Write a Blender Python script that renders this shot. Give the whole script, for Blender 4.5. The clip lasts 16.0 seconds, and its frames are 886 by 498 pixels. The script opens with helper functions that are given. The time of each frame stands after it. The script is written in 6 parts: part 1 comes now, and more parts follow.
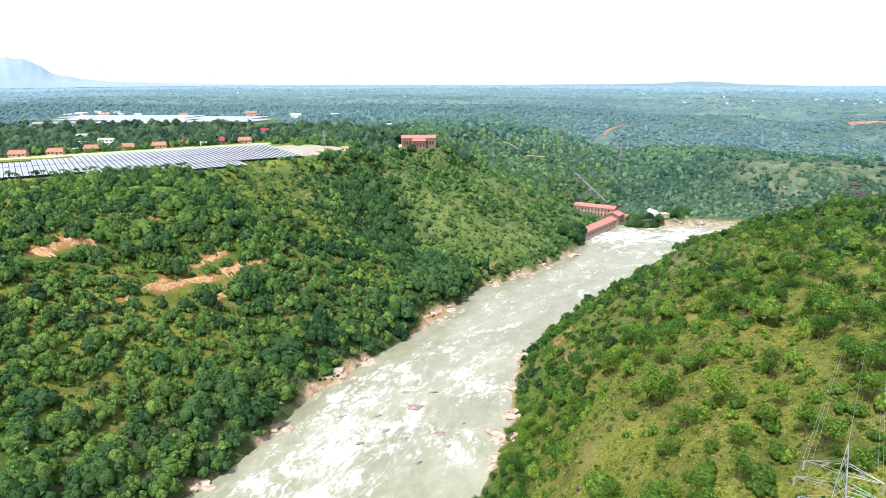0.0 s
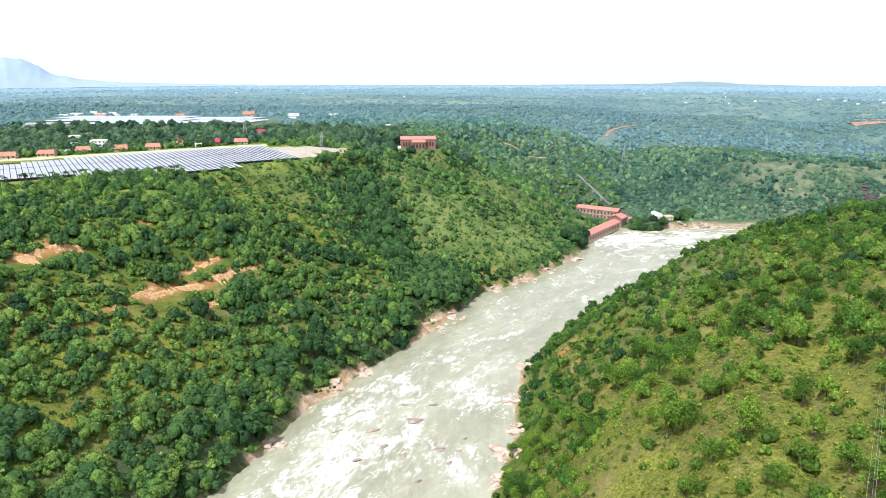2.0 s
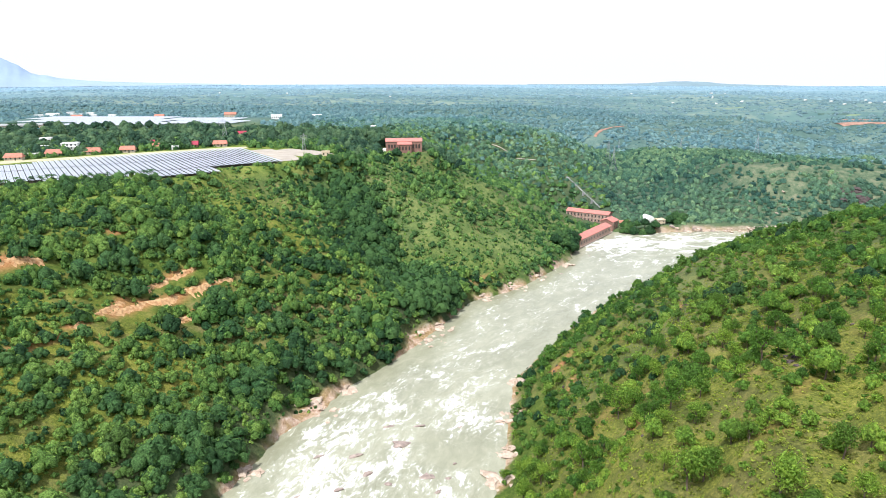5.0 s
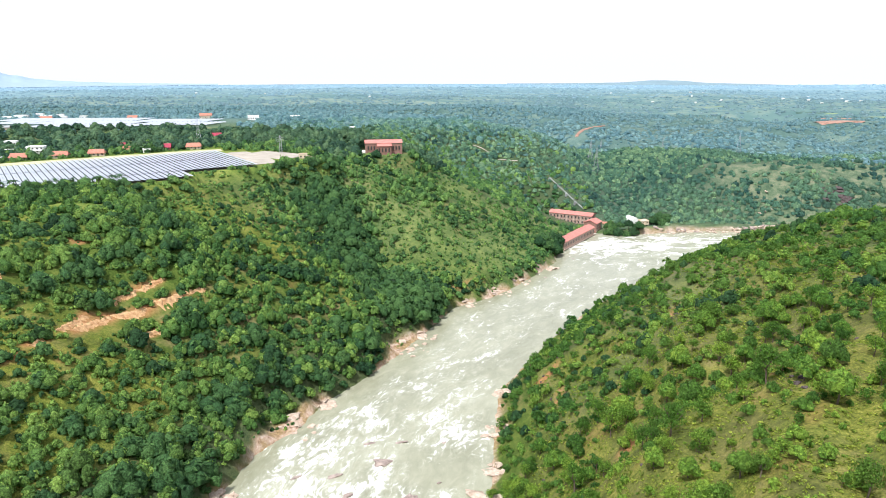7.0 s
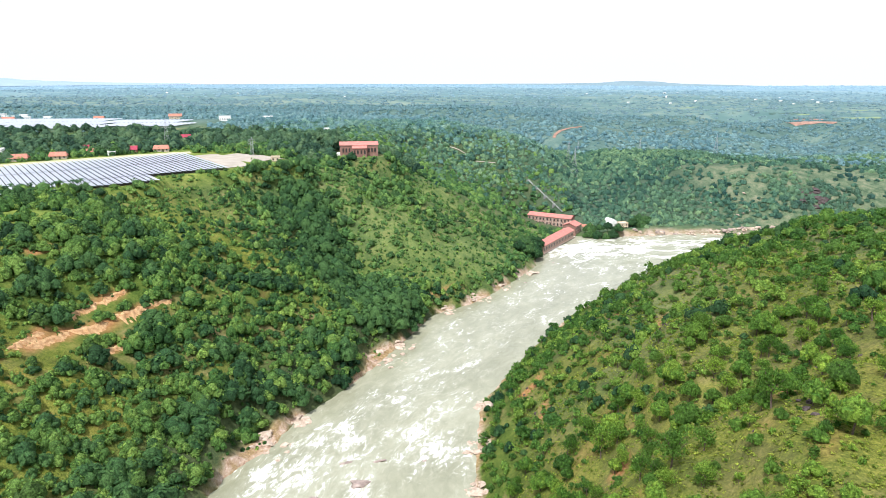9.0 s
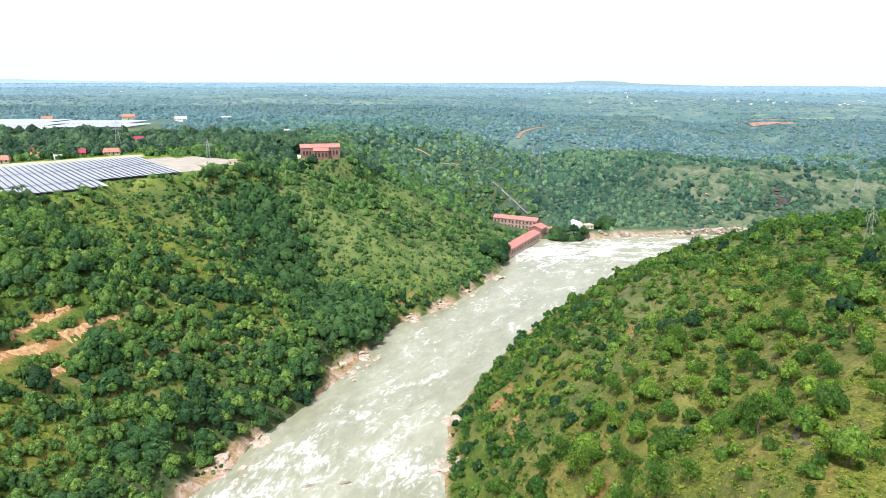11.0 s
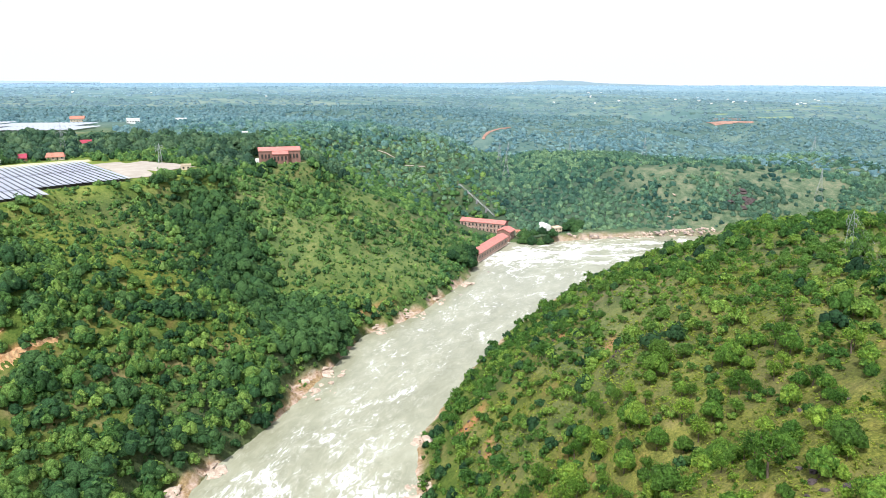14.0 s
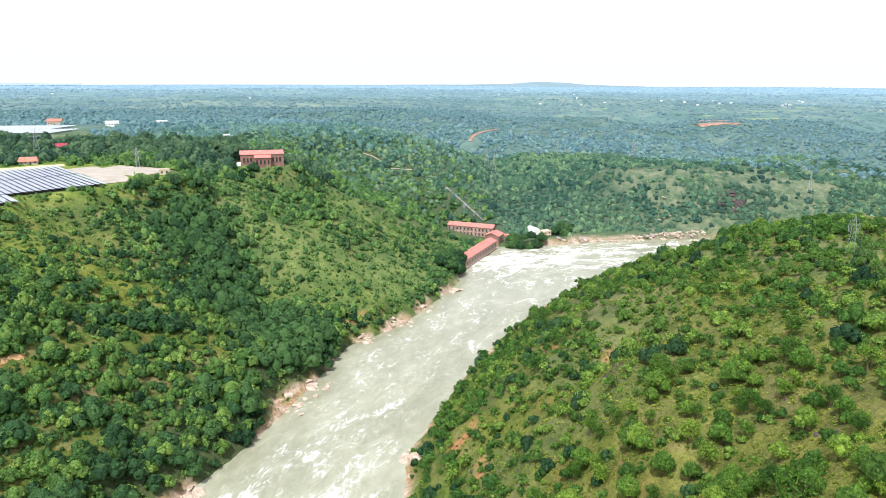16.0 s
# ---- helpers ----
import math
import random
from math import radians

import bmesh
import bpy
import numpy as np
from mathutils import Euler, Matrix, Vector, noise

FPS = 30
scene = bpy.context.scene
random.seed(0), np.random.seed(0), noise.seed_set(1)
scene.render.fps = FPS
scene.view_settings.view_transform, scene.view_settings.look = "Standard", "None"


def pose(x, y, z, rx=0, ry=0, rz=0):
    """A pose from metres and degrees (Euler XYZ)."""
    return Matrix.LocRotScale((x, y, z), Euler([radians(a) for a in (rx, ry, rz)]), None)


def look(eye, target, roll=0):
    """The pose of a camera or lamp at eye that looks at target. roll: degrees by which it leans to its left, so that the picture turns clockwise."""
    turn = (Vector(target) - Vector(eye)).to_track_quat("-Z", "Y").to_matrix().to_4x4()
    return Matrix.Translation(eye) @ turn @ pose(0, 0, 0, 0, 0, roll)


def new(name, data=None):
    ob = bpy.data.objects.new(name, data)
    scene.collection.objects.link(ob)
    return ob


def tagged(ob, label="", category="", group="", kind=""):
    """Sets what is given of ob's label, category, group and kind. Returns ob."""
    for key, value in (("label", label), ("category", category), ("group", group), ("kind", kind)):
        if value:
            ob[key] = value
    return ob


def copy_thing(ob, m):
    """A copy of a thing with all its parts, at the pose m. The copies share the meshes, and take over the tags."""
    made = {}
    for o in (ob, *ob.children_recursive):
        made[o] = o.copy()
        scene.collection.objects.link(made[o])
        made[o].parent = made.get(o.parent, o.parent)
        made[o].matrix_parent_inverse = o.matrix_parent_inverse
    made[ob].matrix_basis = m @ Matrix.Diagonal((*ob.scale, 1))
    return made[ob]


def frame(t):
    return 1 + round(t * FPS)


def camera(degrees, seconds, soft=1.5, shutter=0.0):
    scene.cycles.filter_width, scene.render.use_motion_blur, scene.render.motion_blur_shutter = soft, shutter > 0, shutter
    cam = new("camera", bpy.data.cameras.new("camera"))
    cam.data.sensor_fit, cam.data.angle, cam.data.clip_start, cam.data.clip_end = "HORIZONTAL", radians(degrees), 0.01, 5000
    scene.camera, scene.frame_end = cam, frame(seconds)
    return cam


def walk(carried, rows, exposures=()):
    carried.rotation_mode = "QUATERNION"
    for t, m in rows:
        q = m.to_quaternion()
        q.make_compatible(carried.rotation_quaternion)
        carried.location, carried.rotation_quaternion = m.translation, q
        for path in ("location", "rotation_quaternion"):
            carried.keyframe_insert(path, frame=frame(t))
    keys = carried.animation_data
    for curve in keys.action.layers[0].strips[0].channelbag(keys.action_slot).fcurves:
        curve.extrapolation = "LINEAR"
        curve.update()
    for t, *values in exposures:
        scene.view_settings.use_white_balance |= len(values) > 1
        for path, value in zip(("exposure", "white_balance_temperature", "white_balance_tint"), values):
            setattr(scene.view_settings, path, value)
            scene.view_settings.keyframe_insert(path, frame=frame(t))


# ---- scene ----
cam = camera(66.5, 16.0, soft=0.8)
PATH = [
    (0, (0.035, -5.002, 148.774), (0.034, -3.072, 148.249), 0.0),
    (0.5, (-0.038, -1.851, 148.662), (-0.038, 0.079, 148.137), -0.0),
    (1, (-0.169, 1.272, 148.636), (-0.169, 3.201, 148.11), -0.0),
    (1.5, (-0.218, 4.339, 148.65), (-0.218, 6.269, 148.125), -0.0),
    (2, (-0.321, 7.43, 148.608), (-0.321, 9.36, 148.083), -0.0),
    (2.5, (-0.429, 10.583, 148.611), (-0.428, 12.512, 148.085), -0.1),
    (3, (-0.577, 13.669, 148.653), (-0.575, 15.598, 148.127), -0.0),
    (3.5, (-0.56, 16.911, 148.634), (-0.554, 18.841, 148.108), -0.1),
    (4, (-0.684, 19.953, 148.651), (-0.669, 21.883, 148.125), -0.1),
    (6.5, (-0.362, 35.006, 149.272), (-0.282, 36.933, 148.744), 0.1),
    (7, (-0.391, 38.244, 149.231), (-0.297, 40.17, 148.703), 0.0),
    (7.5, (-0.655, 41.313, 149.246), (-0.545, 43.239, 148.719), 0.1),
    (8, (-0.774, 44.536, 149.311), (-0.649, 46.461, 148.784), 0.1),
    (8.5, (-0.789, 47.754, 149.41), (-0.648, 49.678, 148.882), 0.1),
    (9, (-0.78, 50.922, 149.411), (-0.616, 52.844, 148.883), 0.2),
    (11.5, (0.084, 65.28, 150.925), (0.378, 67.186, 150.394), 0.5),
    (12, (0.207, 68.046, 150.87), (0.524, 69.947, 150.339), 0.5),
    (12.5, (0.483, 70.918, 150.805), (0.818, 72.817, 150.273), 0.5),
    (13, (0.757, 73.75, 150.926), (1.103, 75.647, 150.394), 0.4),
    (13.5, (1.21, 76.746, 150.671), (1.568, 78.641, 150.14), 0.5),
    (14, (1.671, 79.798, 150.519), (2.041, 81.691, 149.989), 0.5),
    (14.5, (2.17, 82.721, 150.403), (2.552, 84.611, 149.872), 0.5),
    (15, (2.491, 85.742, 150.237), (2.887, 87.63, 149.708), 0.5),
    (15.5, (2.883, 88.634, 150.199), (3.29, 90.52, 149.67), 0.5),
    (16, (3.269, 91.51, 150.124), (3.678, 93.396, 149.599), 0.5),
]
walk(cam, [(t, look(eye, target, roll)) for t, eye, target, roll in PATH], exposures=[(0, 0.3, 6050, 10), (16, 0.3, 6050, 10)])

# ---- world and sun ----
SUN_AZ, SUN_EL = radians(215), radians(58)      # compass-style azimuth from +y, clockwise
world = bpy.data.worlds.new("world")
scene.world = world
world.use_nodes = True
wn = world.node_tree
wn.nodes.clear()
w_out = wn.nodes.new("ShaderNodeOutputWorld")
w_bg = wn.nodes.new("ShaderNodeBackground")
w_sky = wn.nodes.new("ShaderNodeTexSky")
w_sky.sky_type, w_sky.sun_disc = "NISHITA", False
w_sky.sun_elevation, w_sky.sun_rotation = SUN_EL, SUN_AZ
w_sky.dust_density, w_sky.air_density = 4.0, 1.2
w_gain = wn.nodes.new("ShaderNodeMixRGB")
w_gain.blend_type, w_gain.inputs[0].default_value = "MULTIPLY", 1.0
w_gain.inputs[2].default_value = (0.1, 0.1, 0.1, 1)
w_veil = wn.nodes.new("ShaderNodeMixRGB")         # thin bright cloud over the whole sky
w_veil.inputs[0].default_value = 0.82
w_veil.inputs[2].default_value = (1.02, 1.04, 1.14, 1)
wn.links.new(w_sky.outputs[0], w_gain.inputs[1])
wn.links.new(w_gain.outputs[0], w_veil.inputs[1])
wn.links.new(w_veil.outputs[0], w_bg.inputs[0])
w_bg.inputs[1].default_value = 1.0
wn.links.new(w_bg.outputs[0], w_out.inputs[0])

sun_data = bpy.data.lights.new("sun", "SUN")
sun_data.energy, sun_data.angle, sun_data.color = 4.9, radians(2.5), (1.0, 0.965, 0.89)
sun = new("sun", sun_data)
sun_from = Vector((math.sin(SUN_AZ) * math.cos(SUN_EL), math.cos(SUN_AZ) * math.cos(SUN_EL), math.sin(SUN_EL)))
sun.matrix_world = look(sun_from * 400, (0, 0, 0))


# ---- materials ----
class Mat:
    """A small builder for node materials."""

    def __init__(self, name, rough=0.8, metal=0.0, spec=0.3):
        self.m = bpy.data.materials.new(name)
        self.m.use_nodes = True
        self.t = self.m.node_tree
        self.b = self.t.nodes["Principled BSDF"]
        self.b.inputs["Roughness"].default_value = rough
        self.b.inputs["Metallic"].default_value = metal
        self.b.inputs["Specular IOR Level"].default_value = spec
        self.pos = self.n("ShaderNodeNewGeometry").outputs["Position"]

    def n(self, kind, **kw):
        node = self.t.nodes.new(kind)
        for k, v in kw.items():
            node.inputs[k].default_value = v
        return node

    def l(self, a, b):
        self.t.links.new(a, b)
        return self

    def noise(self, scale, detail=4.0, rough=0.55, vec=None, distort=0.0):
        node = self.n("ShaderNodeTexNoise", Scale=scale, Detail=detail, Roughness=rough, Distortion=distort)
        self.l(vec or self.pos, node.inputs["Vector"])
        return node.outputs["Fac"]

    def ramp(self, fac, stops):
        node = self.n("ShaderNodeValToRGB")
        e = node.color_ramp.elements
        while len(e) < len(stops):
            e.new(0.5)
        for el, (p, c) in zip(e, stops):
            el.position = p
            el.color = (c, c, c, 1) if isinstance(c, (int, float)) else (*c, 1)
        self.l(fac, node.inputs[0])
        return node.outputs[0]

    def mix(self, fac, a, b, mode="MIX"):
        node = self.n("ShaderNodeMixRGB")
        node.blend_type = mode
        for i, v in enumerate((fac, a, b)):
            if isinstance(v, (int, float)):
                node.inputs[i].default_value = v if i == 0 else (v, v, v, 1)
            elif isinstance(v, tuple):
                node.inputs[i].default_value = (*v, 1)
            else:
                self.l(v, node.inputs[i])
        return node.outputs[0]

    def math(self, op, a, b=0.0, clamp=False):
        node = self.n("ShaderNodeMath")
        node.operation, node.use_clamp = op, clamp
        for i, v in enumerate((a, b)):
            if isinstance(v, (int, float)):
                node.inputs[i].default_value = v
            else:
                self.l(v, node.inputs[i])
        return node.outputs[0]

    def attr(self, name):
        node = self.n("ShaderNodeAttribute")
        node.attribute_name = name
        return node.outputs["Fac"]

    def axis(self, i):
        node = self.n("ShaderNodeSeparateXYZ")
        self.l(self.pos, node.inputs[0])
        return node.outputs[i]

    def object_random(self):
        return self.n("ShaderNodeObjectInfo").outputs["Random"]

    def color(self, out):
        if isinstance(out, tuple):
            self.b.inputs["Base Color"].default_value = (*out, 1)
        else:
            self.l(out, self.b.inputs["Base Color"])
        return self

    def bump(self, height, strength=0.4, dist=0.1):
        node = self.n("ShaderNodeBump", Strength=strength, Distance=dist)
        self.l(height, node.inputs["Height"])
        self.l(node.outputs[0], self.b.inputs["Normal"])
        return self


def plain(name, a, b, scale=2.0, rough=0.75, metal=0.0, spec=0.3, bump=0.15, dist=0.05):
    """A surface that varies between two colours at two scales, with a fine relief."""
    k = Mat(name, rough, metal, spec)
    f = k.mix(0.4, k.noise(scale, 5), k.noise(scale * 9, 3))
    k.color(k.ramp(f, [(0.32, a), (0.68, b)]))
    return k.bump(k.noise(scale * 9, 3), bump, dist).m


def leafy(name, dark, mid, light, translucent=0.35):
    """Foliage: each tree takes its own tone, each clump of leaves varies a little."""
    k = Mat(name, 0.7, 0.0, 0.12)
    tree = k.math("FRACT", k.math("ADD", k.attr("tone"), k.object_random()))
    leaf = k.n("ShaderNodeNewGeometry").outputs["Random Per Island"]
    f = k.math("ADD", k.math("MULTIPLY", tree, 0.62), k.math("MULTIPLY", leaf, 0.38))
    c = k.ramp(f, [(0.05, dark), (0.5, mid), (0.95, light)])
    patch = k.noise(0.012, 3)
    c = k.mix(k.math("MULTIPLY", k.ramp(patch, [(0.45, 0.0), (0.62, 1.0)]), 0.22), c, light)
    fleck = k.ramp(k.noise(1.7, 3, 0.7), [(0.36, 0.50), (0.5, 0.95), (0.64, 1.55)])
    c = k.mix(1.0, c, fleck, "MULTIPLY")
    k.color(c).bump(k.noise(1.1, 4, 0.7), 0.9, 0.7)
    tr = k.n("ShaderNodeBsdfTranslucent")
    k.l(k.mix(1.0, c, (1.22, 1.28, 0.85), "MULTIPLY"), tr.inputs[0])
    mixer = k.n("ShaderNodeMixShader", Fac=translucent)
    k.l(k.b.outputs[0], mixer.inputs[1]).l(tr.outputs[0], mixer.inputs[2])
    k.l(mixer.outputs[0], k.t.nodes["Material Output"].inputs[0])
    return k.m


def ground_material():
    k = Mat("hill_ground", 0.95, 0.0, 0.1)
    big, mid, fine = k.noise(0.018, 4), k.noise(0.09, 5, 0.6), k.noise(0.9, 5, 0.7)
    f = k.mix(0.45, mid, fine)
    grass = k.ramp(f, [(0.34, (0.028, 0.055, 0.010)), (0.48, (0.070, 0.108, 0.019)), (0.62, (0.150, 0.175, 0.038))])
    dry = k.ramp(f, [(0.34, (0.07, 0.065, 0.024)), (0.5, (0.15, 0.125, 0.055)), (0.66, (0.25, 0.19, 0.10))])
    c = k.mix(k.ramp(k.mix(0.5, big, mid), [(0.52, 0.0), (0.66, 1.0)]), grass, dry)
    tussock = k.mix(0.55, f, k.noise(1.9, 4, 0.75))
    gold = k.ramp(tussock, [(0.38, (0.042, 0.048, 0.012)), (0.46, (0.110, 0.132, 0.021)), (0.53, (0.185, 0.198, 0.031)), (0.61, (0.30, 0.28, 0.064))])
    gold = k.mix(k.math("MULTIPLY", k.ramp(k.noise(0.05, 6, 0.72), [(0.50, 0.0), (0.62, 1.0)]), 0.6), gold, dry)
    c = k.mix(k.math("MULTIPLY", k.attr("sward"), k.ramp(k.mix(0.4, big, mid), [(0.36, 0.55), (0.5, 1.0)])), c, gold)
    stony = k.ramp(k.mix(0.5, mid, k.noise(0.3, 5, 0.7)), [(0.40, (0.052, 0.084, 0.050)), (0.49, (0.098, 0.134, 0.080)), (0.58, (0.172, 0.180, 0.116))])
    c = k.mix(k.math("MULTIPLY", k.attr("brown"), k.ramp(k.mix(0.5, mid, fine), [(0.38, 1.0), (0.58, 0.35)])), c, k.ramp(f, [(0.34, (0.055, 0.054, 0.022)), (0.5, (0.112, 0.102, 0.042)), (0.66, (0.20, 0.160, 0.078))]))
    soil = k.ramp(fine, [(0.3, (0.27, 0.12, 0.045)), (0.7, (0.45, 0.24, 0.11))])
    c = k.mix(k.attr("soil"), c, soil)
    rock = k.ramp(k.noise(0.6, 6, 0.7), [(0.28, (0.12, 0.07, 0.045)), (0.45, (0.40, 0.27, 0.19)), (0.68, (0.62, 0.50, 0.42))])
    shore = k.ramp(fine, [(0.3, (0.12, 0.075, 0.030)), (0.5, (0.27, 0.18, 0.075)), (0.7, (0.44, 0.32, 0.17))])
    rock = k.mix(k.ramp(k.noise(0.11, 4, 0.6), [(0.44, 0.0), (0.58, 0.85)]), rock, shore)
    c = k.mix(k.attr("rock"), c, rock)
    field = k.ramp(k.mix(0.4, mid, fine), [(0.36, (0.07, 0.115, 0.022)), (0.52, (0.145, 0.19, 0.036)), (0.66, (0.26, 0.28, 0.07))])
    c = k.mix(k.attr("meadow"), c, field)
    # darker ground colour for the wooded stretches
    dark_floor = k.ramp(fine, [(0.3, (0.024, 0.044, 0.026)), (0.7, (0.070, 0.095, 0.055))])
    # near-black ground colour in place of the shade between the solar rows
    panel_shade = k.ramp(fine, [(0.3, (0.022, 0.024, 0.018)), (0.7, (0.055, 0.052, 0.036))])
    c = k.mix(k.attr("panel_shade"), c, panel_shade)
    # far ground: woodland tone with blue haze put into the base colour
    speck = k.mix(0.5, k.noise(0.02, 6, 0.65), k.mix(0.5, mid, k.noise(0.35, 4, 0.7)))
    hazed_wood = k.ramp(speck, [(0.38, (0.048, 0.090, 0.080)), (0.48, (0.078, 0.132, 0.114)), (0.55, (0.108, 0.166, 0.142)), (0.64, (0.165, 0.210, 0.165))])
    c = k.mix(k.attr("plain"), c, hazed_wood)
    c = k.mix(k.attr("parched"), c, stony)
    c = k.mix(k.attr("dark_floor"), c, dark_floor)
    return k.color(c).bump(k.mix(0.6, mid, fine), 1.0, 1.2).m


def water_material():
    """Silty water; foam drifts along the flow, whose own coordinates the mesh carries."""
    k = Mat("river_water", 0.22, 0.0, 0.35)
    flow = k.n("ShaderNodeCombineXYZ")
    k.l(k.math("MULTIPLY", k.attr("along"), 0.5), flow.inputs[0]).l(k.attr("across"), flow.inputs[1])
    v = flow.outputs[0]
    tone = k.mix(0.4, k.noise(0.035, 5, 0.6, v), k.noise(0.2, 6, 0.7, v, 0.8))
    body = k.ramp(tone, [(0.34, (0.190, 0.188, 0.122)), (0.5, (0.262, 0.258, 0.178)), (0.66, (0.35, 0.345, 0.252))])
    patch = k.noise(0.085, 8, 0.62, v, 0.7)
    lace = k.noise(0.30, 8, 0.70, v, 1.5)
    curl = k.noise(1.3, 5, 0.7, v, 0.8)
    f = k.math("ADD", k.math("MULTIPLY", patch, 0.50), k.math("MULTIPLY", lace, 0.50))
    f = k.math("ADD", f, k.math("MULTIPLY", k.math("SUBTRACT", curl, 0.5), 0.07))
    f = k.math("ADD", f, k.math("MULTIPLY", k.math("SUBTRACT", k.attr("rapid"), 0.5), 0.23))
    milky = k.math("MULTIPLY", k.ramp(f, [(0.47, 0.0), (0.58, 1.0)]), 0.28)
    foam = k.ramp(f, [(0.54, 0.0), (0.585, 0.5), (0.635, 1.0)])
    caps = k.ramp(k.mix(0.45, k.noise(0.15, 6, 0.62, v, 0.5), lace), [(0.635, 0.0), (0.68, 0.9)])
    foam = k.math("MAXIMUM", foam, caps)
    c = k.mix(milky, body, (0.60, 0.60, 0.52))
    k.color(k.mix(foam, c, (0.80, 0.80, 0.76)))
    k.l(k.ramp(foam, [(0.0, 0.16), (1.0, 0.8)]), k.b.inputs["Roughness"])
    return k.bump(k.mix(0.5, k.noise(0.5, 6, 0.7, v), f), 0.5, 0.6).m


M_GROUND, M_WATER = ground_material(), water_material()
M_LEAF = leafy("scrub_leaves", (0.017, 0.049, 0.018), (0.065, 0.146, 0.035), (0.242, 0.352, 0.074), 0.33)
M_LEAF_SPUR = leafy("spur_leaves", (0.030, 0.080, 0.018), (0.084, 0.182, 0.029), (0.262, 0.368, 0.052), 0.43)
M_LEAF_CREST = leafy("crest_leaves", (0.030, 0.084, 0.022), (0.088, 0.190, 0.037), (0.248, 0.356, 0.066), 0.42)
M_LEAF_DARK = leafy("dark_green_leaves", (0.011, 0.034, 0.017), (0.030, 0.078, 0.028), (0.082, 0.160, 0.046), 0.25)
# the next five leaf colours hold aerial haze: bluer the farther off they stand
M_LEAF_VILLAGE = leafy("village_leaves", (0.016, 0.044, 0.030), (0.050, 0.108, 0.062), (0.140, 0.220, 0.104), 0.3)
M_LEAF_FAR_HAZE = leafy("far_hazy_leaves", (0.024, 0.068, 0.062), (0.084, 0.182, 0.122), (0.248, 0.364, 0.186), 0.36)
M_LEAF_BEYOND_HAZE = leafy("beyond_hazy_leaves", (0.054, 0.126, 0.140), (0.130, 0.254, 0.230), (0.276, 0.405, 0.318), 0.36)
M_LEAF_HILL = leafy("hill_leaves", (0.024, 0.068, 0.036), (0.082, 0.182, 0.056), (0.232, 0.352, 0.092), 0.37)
M_LEAF_EDGE_HAZE = leafy("plain_edge_hazy_leaves", (0.078, 0.164, 0.196), (0.140, 0.256, 0.284), (0.226, 0.344, 0.344), 0.35)
M_BARK = plain("bark", (0.07, 0.05, 0.035), (0.18, 0.14, 0.10), 1.5, 0.9)
M_ROCK = plain("river_rock", (0.22, 0.145, 0.10), (0.62, 0.51, 0.41), 0.5, 0.85, bump=0.5, dist=0.2)
M_ROCK_DARK = plain("wet_rock", (0.13, 0.095, 0.08), (0.44, 0.35, 0.30), 0.6, 0.5, bump=0.5, dist=0.2)
M_SOIL = plain("bare_soil", (0.33, 0.125, 0.040), (0.78, 0.54, 0.29), 0.55, 0.95, bump=0.9, dist=0.5)
M_EARTH = plain("red_earth", (0.15, 0.080, 0.055), (0.43, 0.265, 0.20), 0.10, 0.95, bump=0.8, dist=0.5)
M_CRAG = plain("crag_rock", (0.042, 0.034, 0.034), (0.135, 0.105, 0.100), 0.35, 0.95, spec=0.1, bump=0.8, dist=0.4)
M_ROOF = plain("red_roof", (0.38, 0.125, 0.10), (0.53, 0.225, 0.185), 0.35, 0.75)
M_ROOF_TILE = plain("orange_tile_roof", (0.31, 0.115, 0.078), (0.48, 0.225, 0.155), 0.5, 0.8)
M_ROOF_MAGENTA = plain("crimson_roof", (0.24, 0.024, 0.045), (0.37, 0.050, 0.080), 0.5, 0.6)
M_BRICK = plain("brick_wall", (0.20, 0.105, 0.082), (0.34, 0.20, 0.16), 0.5, 0.85)
M_HALL = plain("pale_masonry", (0.36, 0.22, 0.17), (0.52, 0.36, 0.29), 0.5, 0.85)
M_STONE = plain("dressed_stone", (0.44, 0.32, 0.26), (0.60, 0.48, 0.40), 0.6, 0.8)
M_WHITE = plain("white_paint", (0.70, 0.69, 0.64), (0.82, 0.81, 0.78), 0.5, 0.7)
M_CREAM = plain("cream_paint", (0.52, 0.42, 0.30), (0.64, 0.54, 0.41), 0.5, 0.75)
M_DARK = plain("dark_opening", (0.03, 0.028, 0.026), (0.06, 0.055, 0.05), 1.0, 0.4)
# base colour lightened to carry part of the white sky's reflection
M_PANEL = plain("pale_solar_glass", (0.30, 0.32, 0.36), (0.38, 0.40, 0.44), 0.4, 0.5, spec=0.8, bump=0.01)
M_PANEL.node_tree.nodes["Principled BSDF"].inputs["Coat Weight"].default_value = 1.0
M_PANEL.node_tree.nodes["Principled BSDF"].inputs["Coat IOR"].default_value = 1.6
M_PANEL.node_tree.nodes["Principled BSDF"].inputs["Coat Roughness"].default_value = 0.4
M_STEEL = plain("galvanised_steel", (0.34, 0.35, 0.36), (0.48, 0.49, 0.50), 2.0, 0.5, 0.4)
M_PIPE = plain("painted_pipe", (0.24, 0.245, 0.24), (0.34, 0.345, 0.34), 0.6, 0.6)
M_SAND = plain("pale_gravel", (0.27, 0.235, 0.19), (0.41, 0.36, 0.30), 0.12, 0.95)
M_FIELD = plain("pale_field", (0.115, 0.185, 0.105), (0.22, 0.275, 0.155), 0.05, 0.95)
M_FALLOW = plain("fallow_field", (0.17, 0.15, 0.12), (0.27, 0.235, 0.18), 0.05, 0.95)
M_VERGE = plain("pale_earth_track", (0.34, 0.32, 0.19), (0.48, 0.44, 0.29), 0.12, 0.95)


